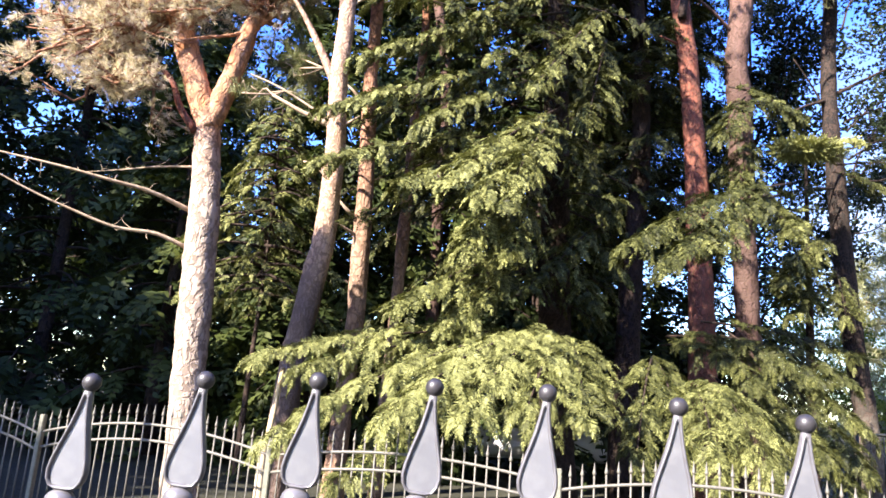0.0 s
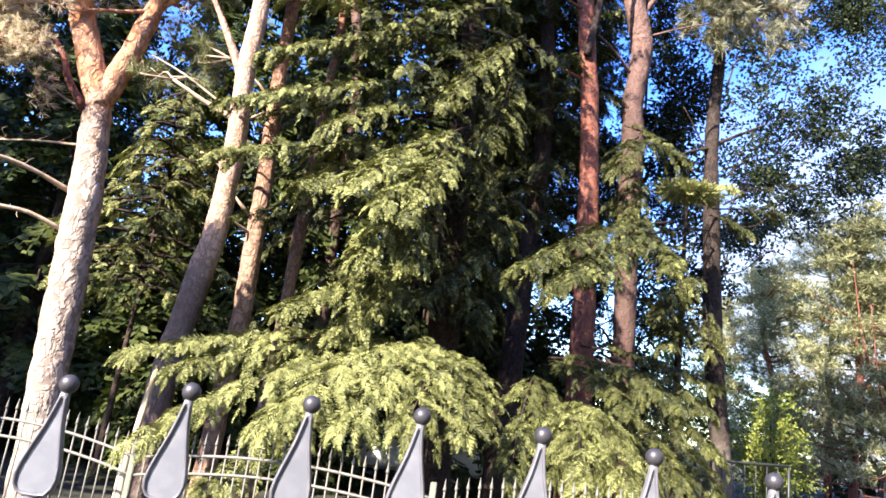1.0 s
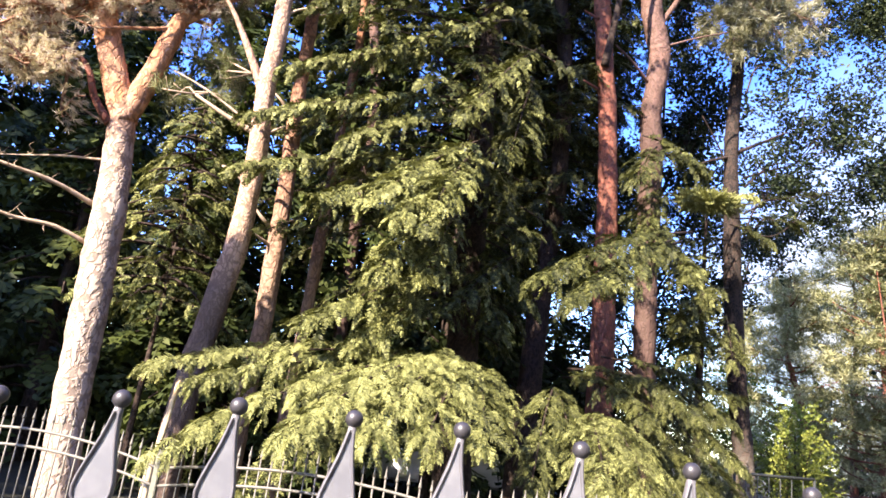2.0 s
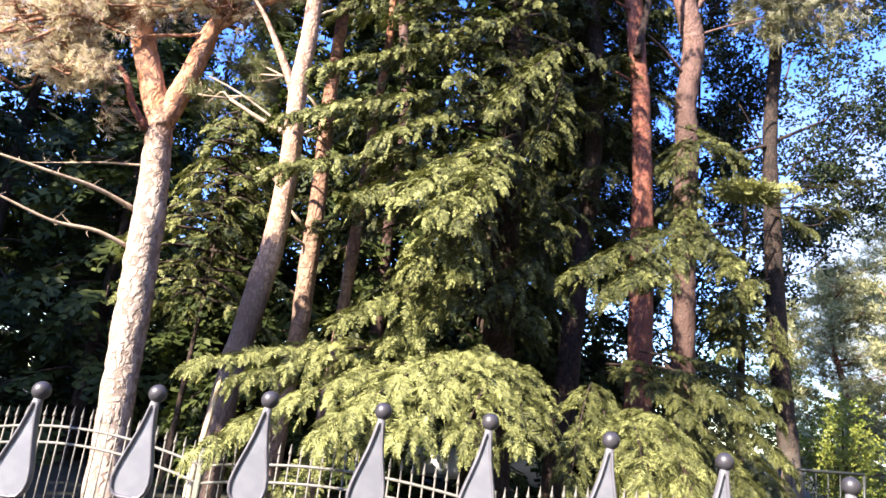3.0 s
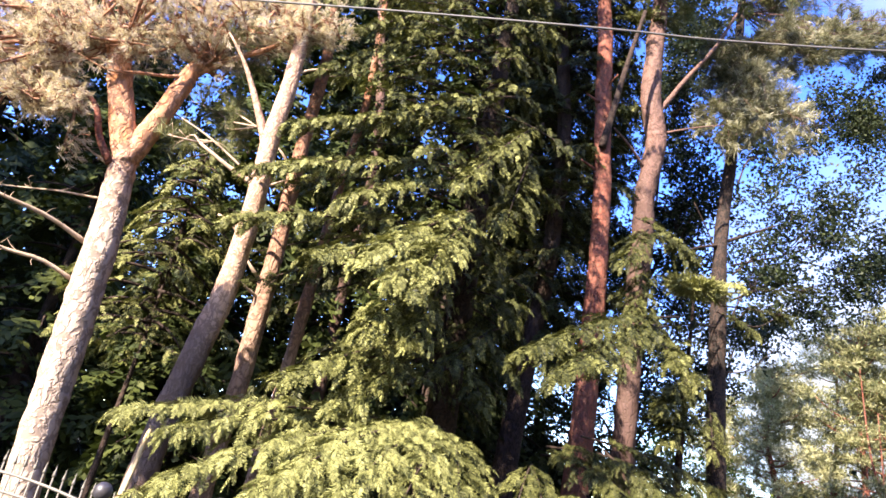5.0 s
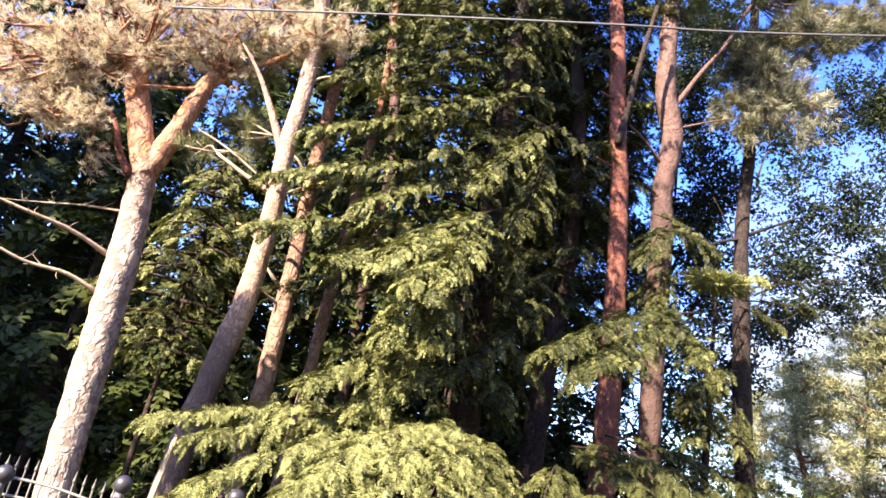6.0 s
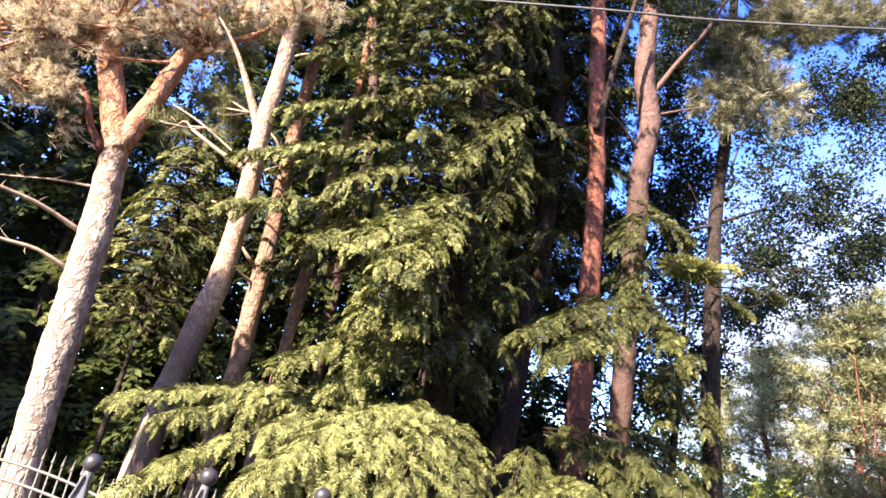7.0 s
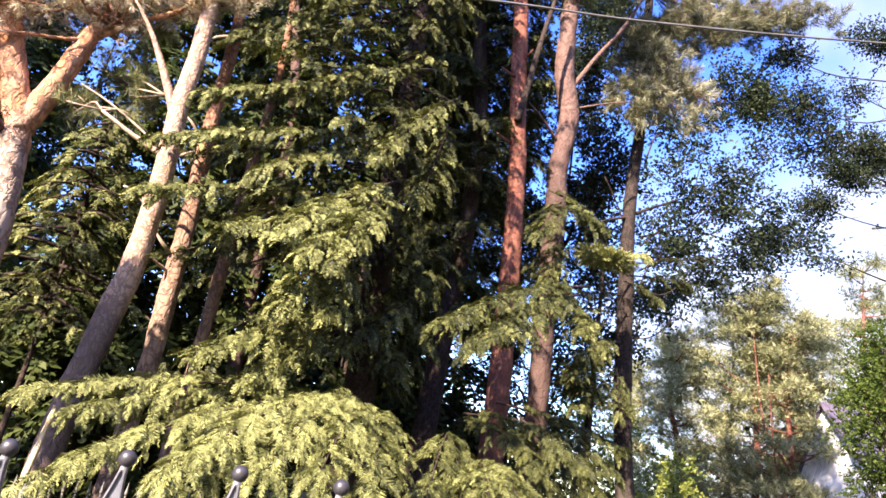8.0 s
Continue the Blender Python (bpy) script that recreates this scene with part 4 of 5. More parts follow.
# second hemlock stem, in the shade
dark = empty("dark_hemlock", (3.8, 12.8, 0))
tagged(dark, "shaded hemlock with a dark trunk and hanging boughs", "tree")
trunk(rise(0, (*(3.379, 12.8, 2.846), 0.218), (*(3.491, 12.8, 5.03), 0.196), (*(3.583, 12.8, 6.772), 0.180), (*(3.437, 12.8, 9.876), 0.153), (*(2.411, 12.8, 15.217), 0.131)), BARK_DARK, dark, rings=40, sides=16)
sp, owner = Sprays(), dark
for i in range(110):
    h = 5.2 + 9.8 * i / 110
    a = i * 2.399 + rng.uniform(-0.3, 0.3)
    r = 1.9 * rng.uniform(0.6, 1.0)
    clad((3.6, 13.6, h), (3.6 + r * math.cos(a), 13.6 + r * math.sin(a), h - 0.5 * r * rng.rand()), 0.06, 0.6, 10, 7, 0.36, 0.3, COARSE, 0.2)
for p0, p1, arch, width, count, tone in (
        ((5.296, 10.4, 5.301), (2.066, 8.2, 3.498), 0.18, 0.6, 220, 0.42), ((5.012, 10.2, 5.033), (2.49, 8.0, 3.278), 0.15, 0.5, 170, 0.42), ((4.931, 10.4, 5.088), (3.181, 8.4, 3.619), 0.15, 0.5, 130, 0.4), ((4.93, 10.8, 5.015), (4.736, 9.2, 4.14), 0.1, 0.45, 120, 0.6),
        ((5.019, 11.8, 7.265), (5.837, 11.0, 6.701), 0.1, 0.5, 70, 0.35),
        ((5.0, 12.0, 7.7), (5.8, 11.2, 6.85), 0.10, 0.24, 56, 0.5), ((5.3, 12.0, 7.5), (4.5, 11.0, 6.25), 0.12, 0.5, 100, 0.45), ((5.35, 12.0, 6.75), (4.75, 11.0, 5.35), 0.12, 0.5, 110, 0.45), ((5.2, 12.0, 6.0), (5.55, 11.2, 5.0), 0.12, 0.3, 50, 0.45)):
    # tone cut further: the shade on these boughs is put into their colour
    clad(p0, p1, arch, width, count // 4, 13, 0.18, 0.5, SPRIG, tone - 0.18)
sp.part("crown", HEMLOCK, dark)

# spruce sprays on the grey tree
spruce = empty("young_spruce", (7.2, 13.3, 0))
tagged(spruce, "slender dark spruce with short hanging boughs", "tree")
trunk([(7.1, 13.4, -0.1, 0.11), (7.1, 13.4, 3, 0.08), (7.15, 13.4, 7.2, 0.02)], BARK_DARK, spruce, rings=16, sides=8)
sp, owner = Sprays(), spruce
def spruce_boughs(*rows):
    for p0, p1, arch, width, count, tone in rows:
        clad(p0, p1, arch, width, count // 4, 10, 0.2, 0.4, MID, tone)


# the first two boughs are toned pale to look sunlit
spruce_boughs(((7.671, 13.4, 7.226), (6.055, 12.6, 6.728), 0.06, 0.32, 60, 0.85), ((7.671, 13.4, 7.226), (7.893, 12.8, 7.133), 0.06, 0.3, 36, 0.8), ((7.564, 13.4, 4.995), (6.036, 12.4, 4.036), 0.1, 0.5, 90, 0.4), ((7.689, 13.4, 5.237), (6.259, 12.4, 4.476), 0.1, 0.5, 80, 0.4), ((7.66, 13.4, 4.655), (7.364, 12.6, 3.525), 0.1, 0.5, 80, 0.35))
spruce_boughs(((7.643, 13.4, 4.31), (6.322, 12.6, 3.452), 0.1, 0.45, 70, 0.35), ((7.76, 13.5, 6.712), (8.407, 13.0, 6.234), 0.05, 0.4, 60, 0.25), ((7.742, 13.5, 6.343), (6.499, 13.0, 5.984), 0.05, 0.4, 50, 0.25), ((7.813, 13.5, 7.126), (9.755, 13.0, 7.577), 0.05, 0.4, 70, 0.2), ((7.826, 13.5, 6.863), (9.226, 13.0, 6.804), 0.05, 0.4, 60, 0.2))
# flat pad: its tone, near the palest, paints the sun on it
cloud(rng, sp, MID, (6.62, 12.3, 6.60), (0.68, 0.35, 0.11), 170, 16, 0.07, 0.14, 0.97, up=0.05, shell=0.0)
cloud(rng, sp, MID, (6.499, 12.8, 4.133), (0.45, 0.4, 0.5), 40, 12, 0.12, 0.2, 0.4, up=-0.2, shell=0.1)
sp.part("crown", HEMLOCK, spruce)

# ---------------------------------------------------------------- woods behind
rng = np.random.RandomState(5)
for x, y, h, r, tone in ((-8.5, 14.5, 15, 2.6, 0.4), (-5.6, 13.6, 9, 2.0, 0.6), (-3.4, 14.2, 7.2, 1.9, 0.65), (-12.5, 16, 17, 3.0, 0.35), (-7.8, 18.5, 19, 2.6, 0.35), (-1.6, 17, 17, 2.6, 0.45), (0.4, 15.2, 17, 2.6, 0.45), (-0.9, 14.4, 15, 1.9, 0.5), (-2.6, 13.2, 14, 1.7, 0.5),
                         (-10, 20, 18, 3.2, 0.3), (3.0, 16.5, 18, 2.8, 0.35), (1.9, 14.6, 16, 2.0, 0.3), (4.1, 17.6, 17, 2.4, 0.3), (-15.5, 19, 18, 3.2, 0.3)):
    cone_tree(rng, "spruce", (x, y, 0), h, r, 0.6, int(h * 6), 24, 0.72, SPRUCE, BARK_DARK, "dark dense spruce in the woods behind the fence", BROAD_FRONDS, tone)
for x, y, h, r in ((6.1, 16.6, 15, 1.25), (7.9, 17.6, 16, 1.3)):
    cone_tree(rng, "slender_spruce", (x, y, 0), h, r, 4.6, 44, 24, 0.42, SPRUCE, BARK_DARK, "slender dark spruce, sky showing between its boughs", COARSE, 0.3, trunk_r=0.09)
cone_tree(rng, "young_hemlock", (-3.25, 11.6, 0), 6.6, 1.5, 3.0, 54, 44, 0.24, HEMLOCK, BARK_DARK, "young hemlock with sunlit sprays behind the pines", MID, 0.6, trunk_r=0.05)
# the woods carried on unseen to the west, added to shade the ground there
for x, y, h, r in ((-12.6, 8.0, 18, 3.2), (-14.6, 5.0, 20, 3.6), (-17, 8.5, 20, 3.6), (-19, 4.0, 20, 3.6), (-22, 7.5, 20, 3.6), (-13.4, 11.5, 18, 3.2)):
    cone_tree(rng, "spruce", (x, y, 0), h, r, 0.6, int(h * 2.6), 24, 0.95, SPRUCE, BARK_DARK, "unseen dark spruce added west of the woods to shade them", BROAD_FRONDS, 0.4)


def broad_tree(rng, name, foot, height, radii, clumps, per, spread, size, mat, label, tone=0.5, trunk_r=0.14, templates=LEAVES, shell=0.45, bark_mat=None, centre=None):
    tree = empty(name, foot)
    tagged(tree, label, "tree")
    x, y, z = foot
    bark_mat = bark_mat or BARK_DARK
    c = centre or (x, y, height)
    trunk([(x, y, z - 0.1, trunk_r * 1.4), (x, y, z + 1.2, trunk_r), (x * 0.6 + c[0] * 0.4, y, z + c[2] * 0.6, trunk_r * 0.7), (c[0], c[1], c[2] + radii[2] * 0.6, 0.02)], bark_mat, tree, rings=24, sides=10)
    sp, bm = Sprays(), bmesh.new()
    cores = cloud(rng, sp, templates, c, radii, clumps, per, spread, size, tone, shell=shell)
    for q in cores[::2]:
        s = np.array((c[0], c[1], min(c[2], q[2]) - radii[2] * 0.35))
        tube(bm, [(*s, 0.035), (*(s * 0.45 + q * 0.55 + rng.normal(size=3) * 0.2), 0.018), (*q, 0.006)], 6, 4)
    tagged(part("branchwork", bm, bark_mat, tree), kind="stuff")
    sp.part("crown", mat, tree)
    return tree


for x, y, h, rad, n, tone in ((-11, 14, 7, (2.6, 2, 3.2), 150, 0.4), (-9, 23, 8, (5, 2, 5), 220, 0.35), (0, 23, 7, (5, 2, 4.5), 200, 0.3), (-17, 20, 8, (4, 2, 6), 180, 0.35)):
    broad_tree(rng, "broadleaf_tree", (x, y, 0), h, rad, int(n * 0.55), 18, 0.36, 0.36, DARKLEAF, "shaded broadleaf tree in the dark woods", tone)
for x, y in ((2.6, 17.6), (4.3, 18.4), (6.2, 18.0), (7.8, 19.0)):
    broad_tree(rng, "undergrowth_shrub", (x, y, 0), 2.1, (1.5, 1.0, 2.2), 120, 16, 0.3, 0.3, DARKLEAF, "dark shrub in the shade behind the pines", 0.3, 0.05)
# airy crowns against the sky


def airy_tree(rng, foot, crest, centres, label, mat=None, size=1.0):
    tree = empty("broadleaf_tree", (foot[0], foot[1], 0))
    tagged(tree, label, "tree")
    x, y = foot[0], foot[1]
    lean = crest[0] - foot[0]
    trunk([(x, y, -0.1, 0.13), (x + lean * 0.25, y, crest[2] * 0.25, 0.10), (x + lean * 0.7, y, crest[2] * 0.7, 0.06), (crest[0], y, crest[2], 0.01)], BARK_DARK, tree, rings=24, sides=10)
    sp, bm = Sprays(), bmesh.new()
    for c, rad, n, tone in centres:
        cores = cloud(rng, sp, BIG_LEAVES, c, rad, int(n * 0.25), 26, 0.20 * size, 0.29 * size, tone, shell=0.1)
        hub = np.array((c[0] * 0.6 + x * 0.4, c[1], c[2] - rad[2] * 0.5))
        tube(bm, [(x, y, hub[2] - 1.5, 0.05), (*(hub * 0.5 + np.array((x, y, hub[2] - 0.6)) * 0.5), 0.035), (*hub, 0.02)], 8, 5)
        for q in cores[::3]:
            tube(bm, [(*hub, 0.016), (*(hub * 0.4 + q * 0.6 + rng.normal(size=3) * 0.2), 0.009), (*q, 0.004)], 6, 4)
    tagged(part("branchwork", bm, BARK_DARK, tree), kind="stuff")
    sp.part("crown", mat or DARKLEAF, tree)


airy_tree(rng, (14.976, 25.0, 2.8), (14.481, 25.0, 17.548), (((18.782, 25.0, 16.355), (4.0, 2.9, 4.4), 225, 0.3), ((16.467, 25.0, 14.03), (2.5, 2.4, 4.0), 150, 0.3), ((19.778, 24.0, 21.36), (2.3, 1.5, 2.3), 148, 0.25), ((23.833, 26.0, 15.36), (4.0, 1.9, 1.5), 162, 0.3), ((16.156, 25.0, 19.783), (2.0, 1.5, 2.6), 121, 0.3), ((17.6, 25.0, 12.4), (2.4, 1.4, 1.5), 75, 0.3), ((20.8, 25.0, 13.6), (2.4, 1.4, 1.2), 65, 0.3), ((15.8, 25.0, 10.4), (1.5, 1.2, 1.3), 50, 0.3)), "airy broadleaf tree, sky showing between its leaves", size=1.45)
airy_tree(rng, (7.911, 18.0, 4.018), (7.816, 18.0, 13.447), (((8.695, 17.0, 10.847), (1.0, 1.2, 2.6), 230, 0.3), ((8.578, 17.0, 7.491), (1.0, 1.2, 2.0), 150, 0.3), ((8.166, 17.0, 17.131), (1.0, 1.0, 1.8), 150, 0.3), ((9.065, 18.0, 10.436), (1.0, 1.2, 2.2), 70, 0.35), ((9.527, 18.0, 5.496), (1.6, 1.2, 1.8), 60, 0.4), ((5.904, 18.0, 10.119), (0.9, 1.2, 2.0), 130, 0.3), ((5.77, 17.0, 13.016), (0.9, 1.0, 2.6), 190, 0.25), ((8.061, 17.0, 14.918), (0.9, 1.0, 2.4), 210, 0.25), ((6.649, 19.0, 5.42), (1.6, 1.0, 1.3), 100, 0.3), ((9.778, 19.0, 6.264), (1.6, 1.0, 1.6), 130, 0.3), ((12.289, 19.0, 8.254), (1.4, 1.0, 1.4), 60, 0.35), ((6.962, 18.0, 9.013), (0.8, 1.0, 1.6), 130, 0.25)), "dark airy broadleaf tree among the pines")
airy_tree(rng, (-5.6, 17.5, 0), (-5.4, 17.5, 11.5), (((-4.9, 17.5, 11.2), (1.5, 1.0, 2.2), 110, 0.4), ((-5.4, 17.0, 8.6), (1.4, 1.0, 1.6), 80, 0.4), ((-6.6, 17.0, 10.4), (1.2, 1.0, 1.6), 70, 0.4)), "airy broadleaf tree glimpsed between the pines")
airy_tree(rng, (28.564, 19.0, 4.507), (30.153, 19.0, 24.145), (((17.568, 18.0, 15.425), (1.8, 1.4, 1.5), 120, 0.3), ((20.135, 18.0, 15.247), (1.8, 1.2, 1.0), 90, 0.3)), "airy broadleaf tree by the road side")
airy_tree(rng, (11.183, 22.0, -0.708), (11.493, 22.0, 4.866), (((11.786, 22.0, 3.264), (2.2, 1.0, 1.8), 190, 0.6), ((10.759, 22.0, 4.632), (1.2, 1.0, 1.8), 100, 0.5)), "sunlit green shrubby tree behind the gate", LIMELEAF)
# sunlit pines far off


def far_pine(rng, top, spread, pads, tone, low=0.7, stems=1):
    """An open pine: bent trunk, level branches and flat pads of needles with gaps between them."""
    x, y, h = top
    tree = empty("far_pine", (x, y, 0))
    tagged(tree, "sunlit pine with open pale green crown", "tree", "pines beyond the garden")
    b1, b2 = rng.normal() * 0.25, rng.normal() * 0.25
    rows = [(x + b1, y, -0.1, 0.18), (x + b2, y, h * 0.35, 0.15), (x - b2, y, h * 0.7, 0.09), (x, y, h, 0.02)]
    trunk(rows, BARK_RED, tree, rings=24, sides=10)
    line = spline(rows, 40)
    for k in range(1, stems):
        p = line[6 + 3 * k][:3]
        side = (-1) ** k * (0.9 + 0.3 * k)
        limb([p, p + (side * 0.5, -0.2, 0.8), p + (side, -0.3, 2.0), p + (side * 1.3, -0.3, h * 0.55)], 0.08, 0.02, BARK_RED, tree, "limb", 9, 0.12, 16)
    sp = Sprays()
    for k in range(pads):
        u = low / h + (1 - low / h) * (k + rng.rand()) / pads
        p = line[min(39, int(u * 39))][:3]
        a = rng.uniform(0, 2 * math.pi)
        r = spread * (1.2 - 0.75 * u) * rng.uniform(0.15, 1.15)
        c = p + np.array((r * math.cos(a), r * math.sin(a) * 0.7, 0.12 * r + 0.2))
        limb([p, p * 0.5 + c * 0.5 + np.array((0, 0, -0.08 * r)), c], 0.045, 0.012, BARK_RED, tree, "branch", 5, 0.1, 6)
        pad = rng.uniform(0.6, 1.15)
        cloud(rng, sp, FAR_TUFTS, c, (pad, pad, 0.26 * pad), 8, 10, 0.20, 0.25, tone + rng.normal() * 0.08, 0.5, 0.1)
    sp.part("crown", PINE_GREEN, tree)


for top, spread, pads, tone in (((21.9, 26.0, 12.3), 3.5, 120, 0.6), ((18.6, 27.0, 9.7), 2.7, 76, 0.8), ((25.4, 27.0, 12.0), 3.0, 76, 0.66), ((17.6, 29.5, 8.2), 2.3, 46, 0.75),
                                ((24.588, 31.0, 12.671), 3.3, 60, 0.55), ((32.681, 30.0, 17.345), 3.4, 58, 0.5), ((37.887, 31.0, 20.378), 3.2, 40, 0.5)):
    far_pine(rng, top, spread, pads, tone)
far_pine(rng, (22.9, 25.0, 10.4), 2.6, 56, 0.72, 1.6, 4)
# dark pine leaning in over the road side
pine = empty("overhanging_pine", (22.097, 14.0, 3.608))
pine.location.z = 0
tagged(pine, "dark pine whose long thin branches hang against the sky", "tree")
px, py = pine.location.x, pine.location.y
trunk([(px, py, -0.1, 0.3), (px, py, 3, 0.24), (px, py, 12, 0.15), (px, py, 20, 0.04)], BARK_DARK, pine, rings=24, sides=10)
limb([(px, 14.0, 8.3), (19.721, 14.0, 8.514), (17.057, 14.0, 8.669), (15.492, 14.0, 8.799), (14.262, 14.0, 8.994), (13.022, 14.0, 9.225)], 0.05, 0.006, BARK_DARK, pine, "branch", rings=16)
sp, bm = Sprays(), bmesh.new()
for end, radii, clumps, tone in (((13.45, 14.0, 13.5), (0.75, 0.6, 0.7), 34, 0.3), ((11.9, 14.0, 13.05), (0.65, 0.6, 0.6), 38, 0.6), ((15.6, 14.0, 12.6), (1.3, 0.7, 0.55), 46, 0.3), ((13.75, 14.0, 10.4), (0.55, 0.6, 0.5), 28, 0.25),
                                 ((14.7, 14.0, 11.7), (0.9, 0.6, 0.35), 26, 0.3), ((15.2, 14.0, 14.5), (1.0, 0.6, 0.2), 12, 0.3), ((16.4, 14.0, 16.7), (1.2, 0.6, 0.6), 40, 0.35), ((12.9, 14.0, 15.0), (0.9, 0.6, 0.3), 22, 0.35)):
    root = (px, py, end[2] + 0.6)
    line = [tuple(np.array(root) + (np.array(end) - root) * u + rng.normal(size=3) * (0.05, 0.2, 0.16) + (0, 0, -0.8 * u * (1 - u))) for u in (0.2, 0.4, 0.6, 0.8)]
    line = [root, *line, end]
    limb(line, 0.05, 0.012, BARK_DARK, pine, "branch", rings=18)
    twiggy(bm, rng, line, 14, 1.0, 0.009)
    for q in cloud(rng, sp, BIG_LEAVES, end, radii, clumps, 22, 0.15, 0.2, tone, shell=0.05)[::2]:
        tube(bm, [(*end, 0.012), (*((np.array(end) + q) / 2 + (0, 0, 0.05)), 0.008), (*q, 0.003)], 6, 4)
tagged(part("branchwork", bm, BARK_DARK, pine), kind="stuff")
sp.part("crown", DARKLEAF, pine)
# distant belt of woods all round the clearing, its unseen stretches added against sky light
belt = empty("distant_woods", (6, 40, 0))
tagged(belt, "distant green woods closing off the view", "woods", kind="stuff")
sp = Sprays()
for k in range(110):
    a = radians(k * 360 / 110)
    d = rng.uniform(38, 46)
    if math.cos(a - radians(SUN_AZ)) > 0.5:
        d += 25
    tall = 0.22 if radians(13) < a < radians(33) else 1.0          # low scrub where the view opens
    cloud(rng, sp, BIG_LEAVES, (d * math.sin(a), d * math.cos(a), rng.uniform(2.0, 5.0) * tall), (2.6, 1.5, rng.uniform(3.5, 5.5) * tall), 14, 8, 0.7, 1.4 * (0.5 + 0.5 * tall), 0.45)
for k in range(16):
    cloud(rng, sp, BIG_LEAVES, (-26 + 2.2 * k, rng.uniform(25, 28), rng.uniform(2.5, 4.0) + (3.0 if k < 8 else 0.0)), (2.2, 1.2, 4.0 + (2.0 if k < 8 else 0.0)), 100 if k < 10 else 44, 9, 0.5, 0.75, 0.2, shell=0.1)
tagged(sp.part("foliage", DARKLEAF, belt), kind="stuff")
mc = (18.381, 16.0, 5.468)
broad_tree(rng, "maple", (mc[0], mc[1], 0), mc[2], (1.35, 1.3, 3.2), 210, 28, 0.2, 0.21, LIMELEAF, "green maple with yellowing leaves", 0.22, 0.1, centre=mc)
broad_tree(rng, "young_maple", (13.1, 19.0, 0), 1.6, (1.0, 1.0, 1.7), 64, 24, 0.25, 0.2, LIMELEAF, "bright green young maple in the sun", 0.85, 0.06)

# unseen trees added round the back of the path to cut the sky light
for az, d in ((95, 17), (112, 15), (130, 16), (150, 14), (170, 15), (188, 16), (-70, 19), (-88, 18), (-104, 20)):
    fx, fy = d * math.sin(radians(az)), d * math.cos(radians(az))
    tree = empty("sky_block_tree", (fx, fy, 0))
    tagged(tree, "tall leafy unseen tree added to block sky light", "tree", "street trees")
    tall = 6.0 if az > 0 else 0.0
    trunk([(fx, fy, -0.1, 0.3), (fx, fy, 3, 0.22), (fx, fy, 13 + tall, 0.05)], BARK_DARK, tree, rings=16, sides=10)
    sp = Sprays()
    cloud(rng, sp, BIG_LEAVES, (fx, fy, 8.5 + tall * 0.4), (3.0 + 0.1 * tall, 3.0 + 0.1 * tall, 5.5 + tall * 0.6), 230, 9, 0.6, 1.3, 0.4, shell=0.4)
    sp.part("crown", BROADLEAF, tree)

# unseen round-headed tree west of the path, added to shade the foot of the leaning pine
shade_tree = empty("added_shade_tree", (-5.0, 5.11, 0))
tagged(shade_tree, "unseen round-headed tree on a bare stem, added to shade the leaning pine", "tree")
trunk([(-5.0, 5.11, -0.1, 0.07), (-5.0, 5.11, 2.5, 0.05), (-4.98, 5.11, 6.2, 0.012)], BARK_DARK, shade_tree, rings=16, sides=8)
sp = Sprays()
cloud(rng, sp, BIG_LEAVES, (-4.98, 5.11, 5.42), (0.34, 0.34, 0.95), 260, 20, 0.10, 0.26, 0.4, shell=0.1)
sp.part("crown", BROADLEAF, shade_tree)

# ---------------------------------------------------------------- house
apex = Vector((23.692, 24.0, 7.302))
house = empty("house", (apex.x, apex.y, 0))
tagged(house, "white gabled house with a dark slate roof", "house")
ridge, gable = Vector((0.98, 0.199, 0)), Vector((0.199, -0.98, 0))
W2, FALL, LONG = 2.3, 6.2, 9.0
FRONT, FRONT_FALL = 1.05, 1.55
eave = apex.z - FALL
bm = bmesh.new()
foot = Vector((apex.x, apex.y, 0))
prof = [foot - gable * W2, foot + gable * FRONT, foot + gable * FRONT + Vector((0, 0, apex.z - FRONT_FALL - 0.15)), foot + Vector((0, 0, apex.z - 0.15)), foot - gable * W2 + Vector((0, 0, eave))]
a = [bm.verts.new(p) for p in prof]
b = [bm.verts.new(p + ridge * LONG) for p in prof]
bm.faces.new(a)
bm.faces.new(b[::-1])
for k in range(5):
    bm.faces.new((a[k], a[(k + 1) % 5], b[(k + 1) % 5], b[k]))
part("wall", bm, WHITE_WALL, house, smooth=False)
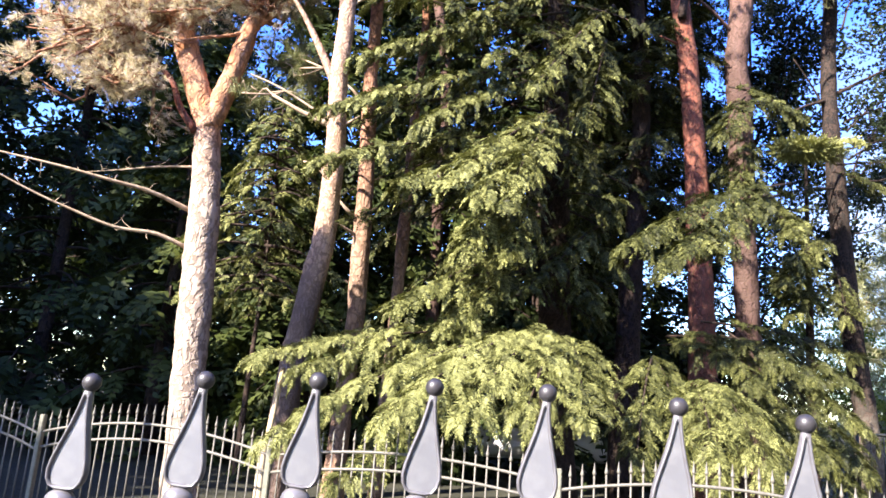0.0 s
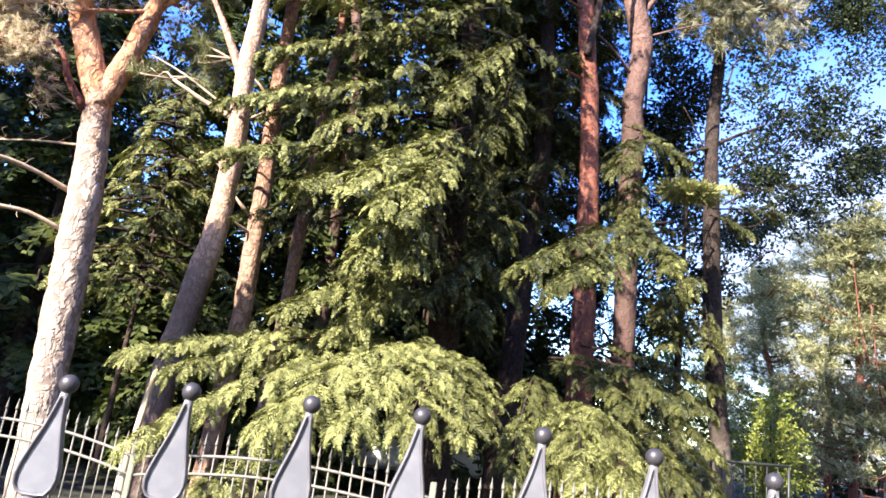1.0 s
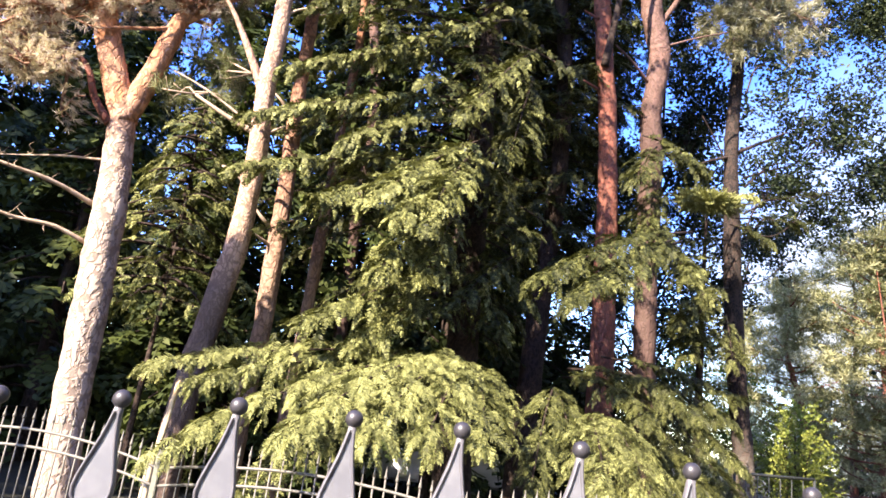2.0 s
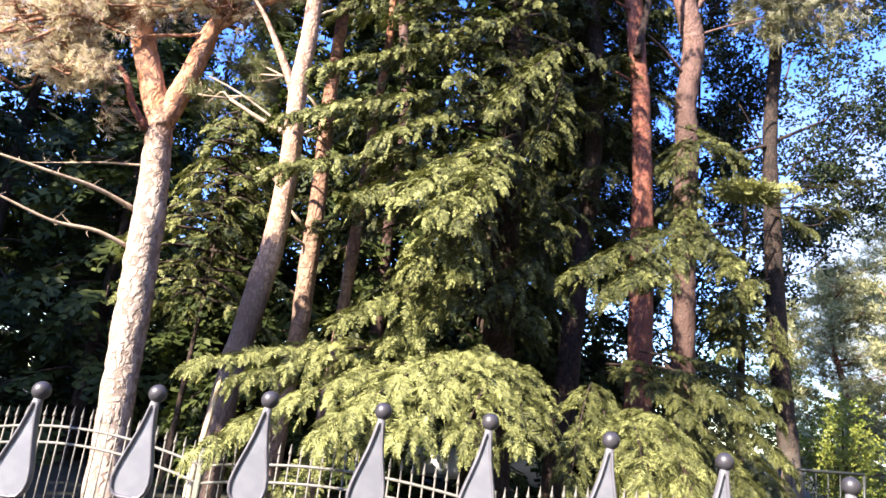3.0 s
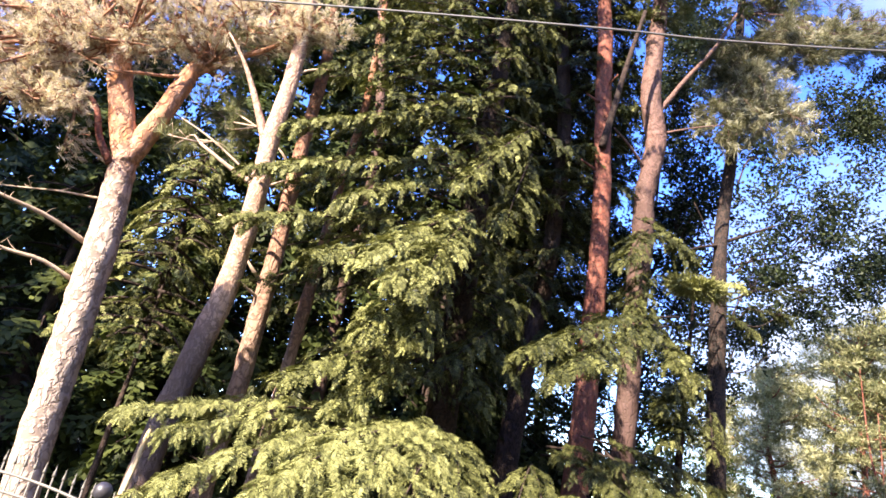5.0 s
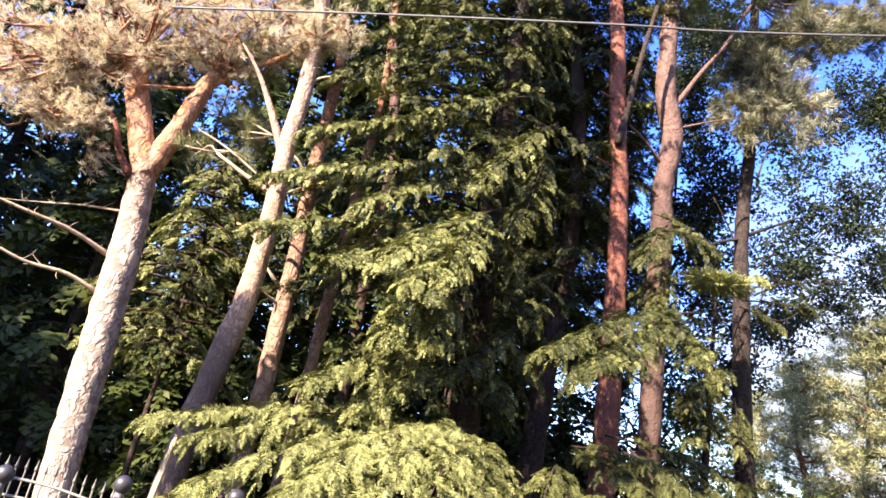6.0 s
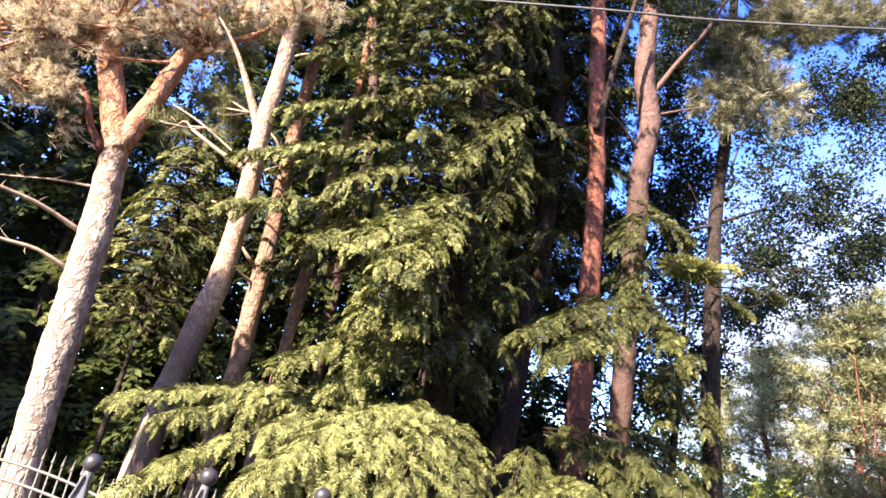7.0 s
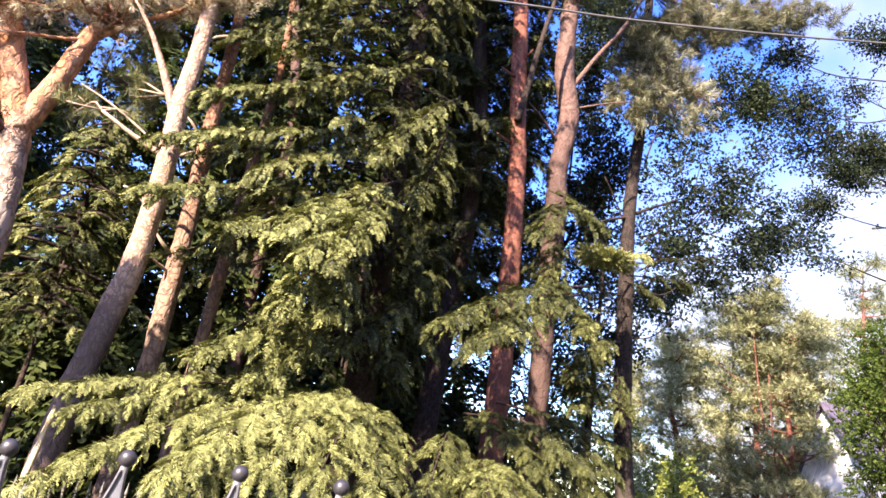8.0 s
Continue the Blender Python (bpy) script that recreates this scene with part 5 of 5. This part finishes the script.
for side in (-1, 1):
    bm = bmesh.new()
    lo = foot + (gable * (FRONT + 0.35) + Vector((0, 0, apex.z - FRONT_FALL * (FRONT + 0.35) / FRONT)) if side == 1 else -gable * (W2 + 0.2) + Vector((0, 0, apex.z - FALL * (W2 + 0.2) / W2))) - ridge * (0.3 if side == 1 else 0.08)
    hi = foot + Vector((0, 0, apex.z + 0.02)) - ridge * (0.3 if side == 1 else 0.08)
    up = (hi - lo).normalized().cross(ridge) * side
    up = up if up.z > 0 else -up
    q = [lo, hi, hi + ridge * (LONG + 0.9), lo + ridge * (LONG + 0.9)]
    top = [bm.verts.new(p + up * 0.08) for p in q]
    bot = [bm.verts.new(p) for p in q]
    bm.faces.new(top)
    bm.faces.new(bot[::-1])
    for k in range(4):
        bm.faces.new((top[k], top[(k + 1) % 4], bot[(k + 1) % 4], bot[k]))
    roof = part("roof", bm, ROOF, house, smooth=False)
    if side == 1:
        run, span = hi - lo, LONG + 0.9
        for i in range(6):
            for j in range(14):
                bm = bmesh.new()
                c = lo + run * ((i + 0.5) / 6) + ridge * (span * (j + 0.5 + 0.5 * (i % 2)) / 14.5) + up * 0.10
                rot = Matrix((ridge, run.normalized(), up)).transposed()
                box(bm, c, (span / 14.8, run.length / 5.6, 0.025), rot @ Matrix.Rotation(radians(-1.2), 3, "X"))
                adopt(part("roof_slate", bm, ROOF, None, smooth=False), roof)
bm = bmesh.new()
turn = Matrix((gable, ridge, Vector((0, 0, 1)))).transposed()
box(bm, foot - gable * 0.9 - ridge * 0.01 + Vector((0, 0, 2.6)), (1.1, 0.06, 1.3), turn)
part("window", bm, GLASS, house, "dark window pane", smooth=False)
rake = (Vector((0, 0, -FALL)) - gable * W2).normalized()
for k in range(5):
    start = foot + gable * (0.12 + 0.2 * k) - ridge * 0.03 + Vector((0, 0, apex.z - 0.3 - FRONT_FALL / FRONT * (0.12 + 0.2 * k)))
    span = min(5.0, (start.z - 0.2) / -rake.z)
    bm = bmesh.new()
    box(bm, start + rake * span / 2, (span, 0.07, 0.07), Matrix((rake, ridge, rake.cross(ridge))).transposed())
    part("wall_batten", bm, WHITE_WALL, house, smooth=False)

# ---------------------------------------------------------------- white car behind the hedge of boughs
car = empty("car", (1.6, 15.5, 0))
tagged(car, "white parked car glimpsed behind the garden fence", "car")
bm = bmesh.new()
side = [(-2.1, 0.35), (-2.1, 0.75), (-1.9, 0.92), (-1.1, 0.98), (-0.5, 1.42), (0.9, 1.46), (1.6, 1.02), (2.05, 0.95), (2.1, 0.4)]
l = [bm.verts.new((1.6 + x, 14.7, z)) for x, z in side]
r = [bm.verts.new((1.6 + x, 16.3, z)) for x, z in side]
bm.faces.new(l)
bm.faces.new(r[::-1])
for k in range(len(side)):
    bm.faces.new((l[k], l[(k + 1) % len(side)], r[(k + 1) % len(side)], r[k]))
bmesh.ops.bevel(bm, geom=bm.edges[:], offset=0.06, segments=2, affect="EDGES")
part("body", bm, CAR_WHITE, car)
bm = bmesh.new()
vs = [bm.verts.new((1.6 + x, 14.69, z)) for x, z in ((-0.85, 1.0), (-0.45, 1.34), (0.8, 1.37), (1.3, 1.02))]
bm.faces.new(vs)
ext = bmesh.ops.extrude_face_region(bm, geom=bm.faces[:])
bmesh.ops.translate(bm, vec=(0, 1.62, 0), verts=[v for v in ext["geom"] if isinstance(v, bmesh.types.BMVert)])
part("side_window", bm, GLASS, car, smooth=False)
for x in (-1.35, 1.35):
    for y in (14.75, 16.25):
        bm = bmesh.new()
        bmesh.ops.create_cone(bm, cap_ends=True, segments=24, radius1=0.32, radius2=0.32, depth=0.2, matrix=Matrix.Translation((1.6 + x, y, 0.32)) @ Matrix.Rotation(radians(90), 4, "X"))
        wheel = part("wheel", bm, RUBBER, car, smooth=False)
        bm = bmesh.new()
        bmesh.ops.create_cone(bm, cap_ends=True, segments=20, radius1=0.2, radius2=0.17, depth=0.22, matrix=Matrix.Translation((1.6 + x, y, 0.32)) @ Matrix.Rotation(radians(90), 4, "X"))
        adopt(part("rim", bm, ALLOY, None, smooth=False), wheel)

# ---------------------------------------------------------------- utility pole
tip, mast = Vector((22.395, 20.0, 13.862)), Vector((25.79, 20.0, 14.972))
pole = empty("utility_pole", (mast.x, mast.y, 0))
tagged(pole, "grey wooden utility pole with a short crossarm", "utility pole")
bm = bmesh.new()
tube(bm, [(mast.x, mast.y, -0.1, 0.14), (mast.x, mast.y, mast.z + 0.6, 0.10)], 8, 12)
part("mast", bm, DEADWOOD, pole)
bm = bmesh.new()
box(bm, (tip + mast) / 2, ((mast - tip).length, 0.09, 0.07), (mast - tip).to_track_quat("X", "Z").to_matrix())
part("crossarm", bm, DEADWOOD, pole, smooth=False)
for f in (0.08, 0.45):
    c = tip.lerp(mast, f)
    bm = bmesh.new()
    tube(bm, [(*c, 0.025), (c.x, c.y, c.z + 0.06, 0.05), (c.x, c.y, c.z + 0.12, 0.03), (c.x, c.y, c.z + 0.17, 0.045), (c.x, c.y, c.z + 0.2, 0.01)], 10, 10)
    part("insulator", bm, GLASS, pole)

# ---------------------------------------------------------------- cable and dark gate
bm = bmesh.new()
tube(bm, [(*(-2.817, 6.3, 5.882), 0.011), (*(-0.5, 6.0, 6.247), 0.011), (*(1.655, 5.5, 6.388), 0.011), (*(3.136, 5.3, 6.571), 0.011), (*(5.759, 4.8, 6.922), 0.011), (*(11.308, 4.0, 8.021), 0.011)], 60, 8)
tagged(part("overhead_cable", bm, CABLE), "grey overhead cable strung across between unseen poles", "cable")
gate = empty("metal_gate", (8.419, 13.0, -0.251))
tagged(gate, "dark green metal gate frame with thin bars", "gate")
g0, g1 = Vector((7.686, 13.0, 1.409)), Vector((9.38, 13.0, 1.473))
bm = bmesh.new()
tube(bm, [(*g0, 0.03), (*g1, 0.03)], 2, 8)
part("top_rail", bm, BLACK_IRON, gate)
for k in range(8):
    p = g0.lerp(g1, k / 7)
    bm = bmesh.new()
    tube(bm, [(p.x, p.y, 0.0, 0.03 if k in (0, 7) else 0.012), (p.x, p.y, p.z, 0.03 if k in (0, 7) else 0.012)], 2, 6)
    part("gate_bar", bm, BLACK_IRON, gate)
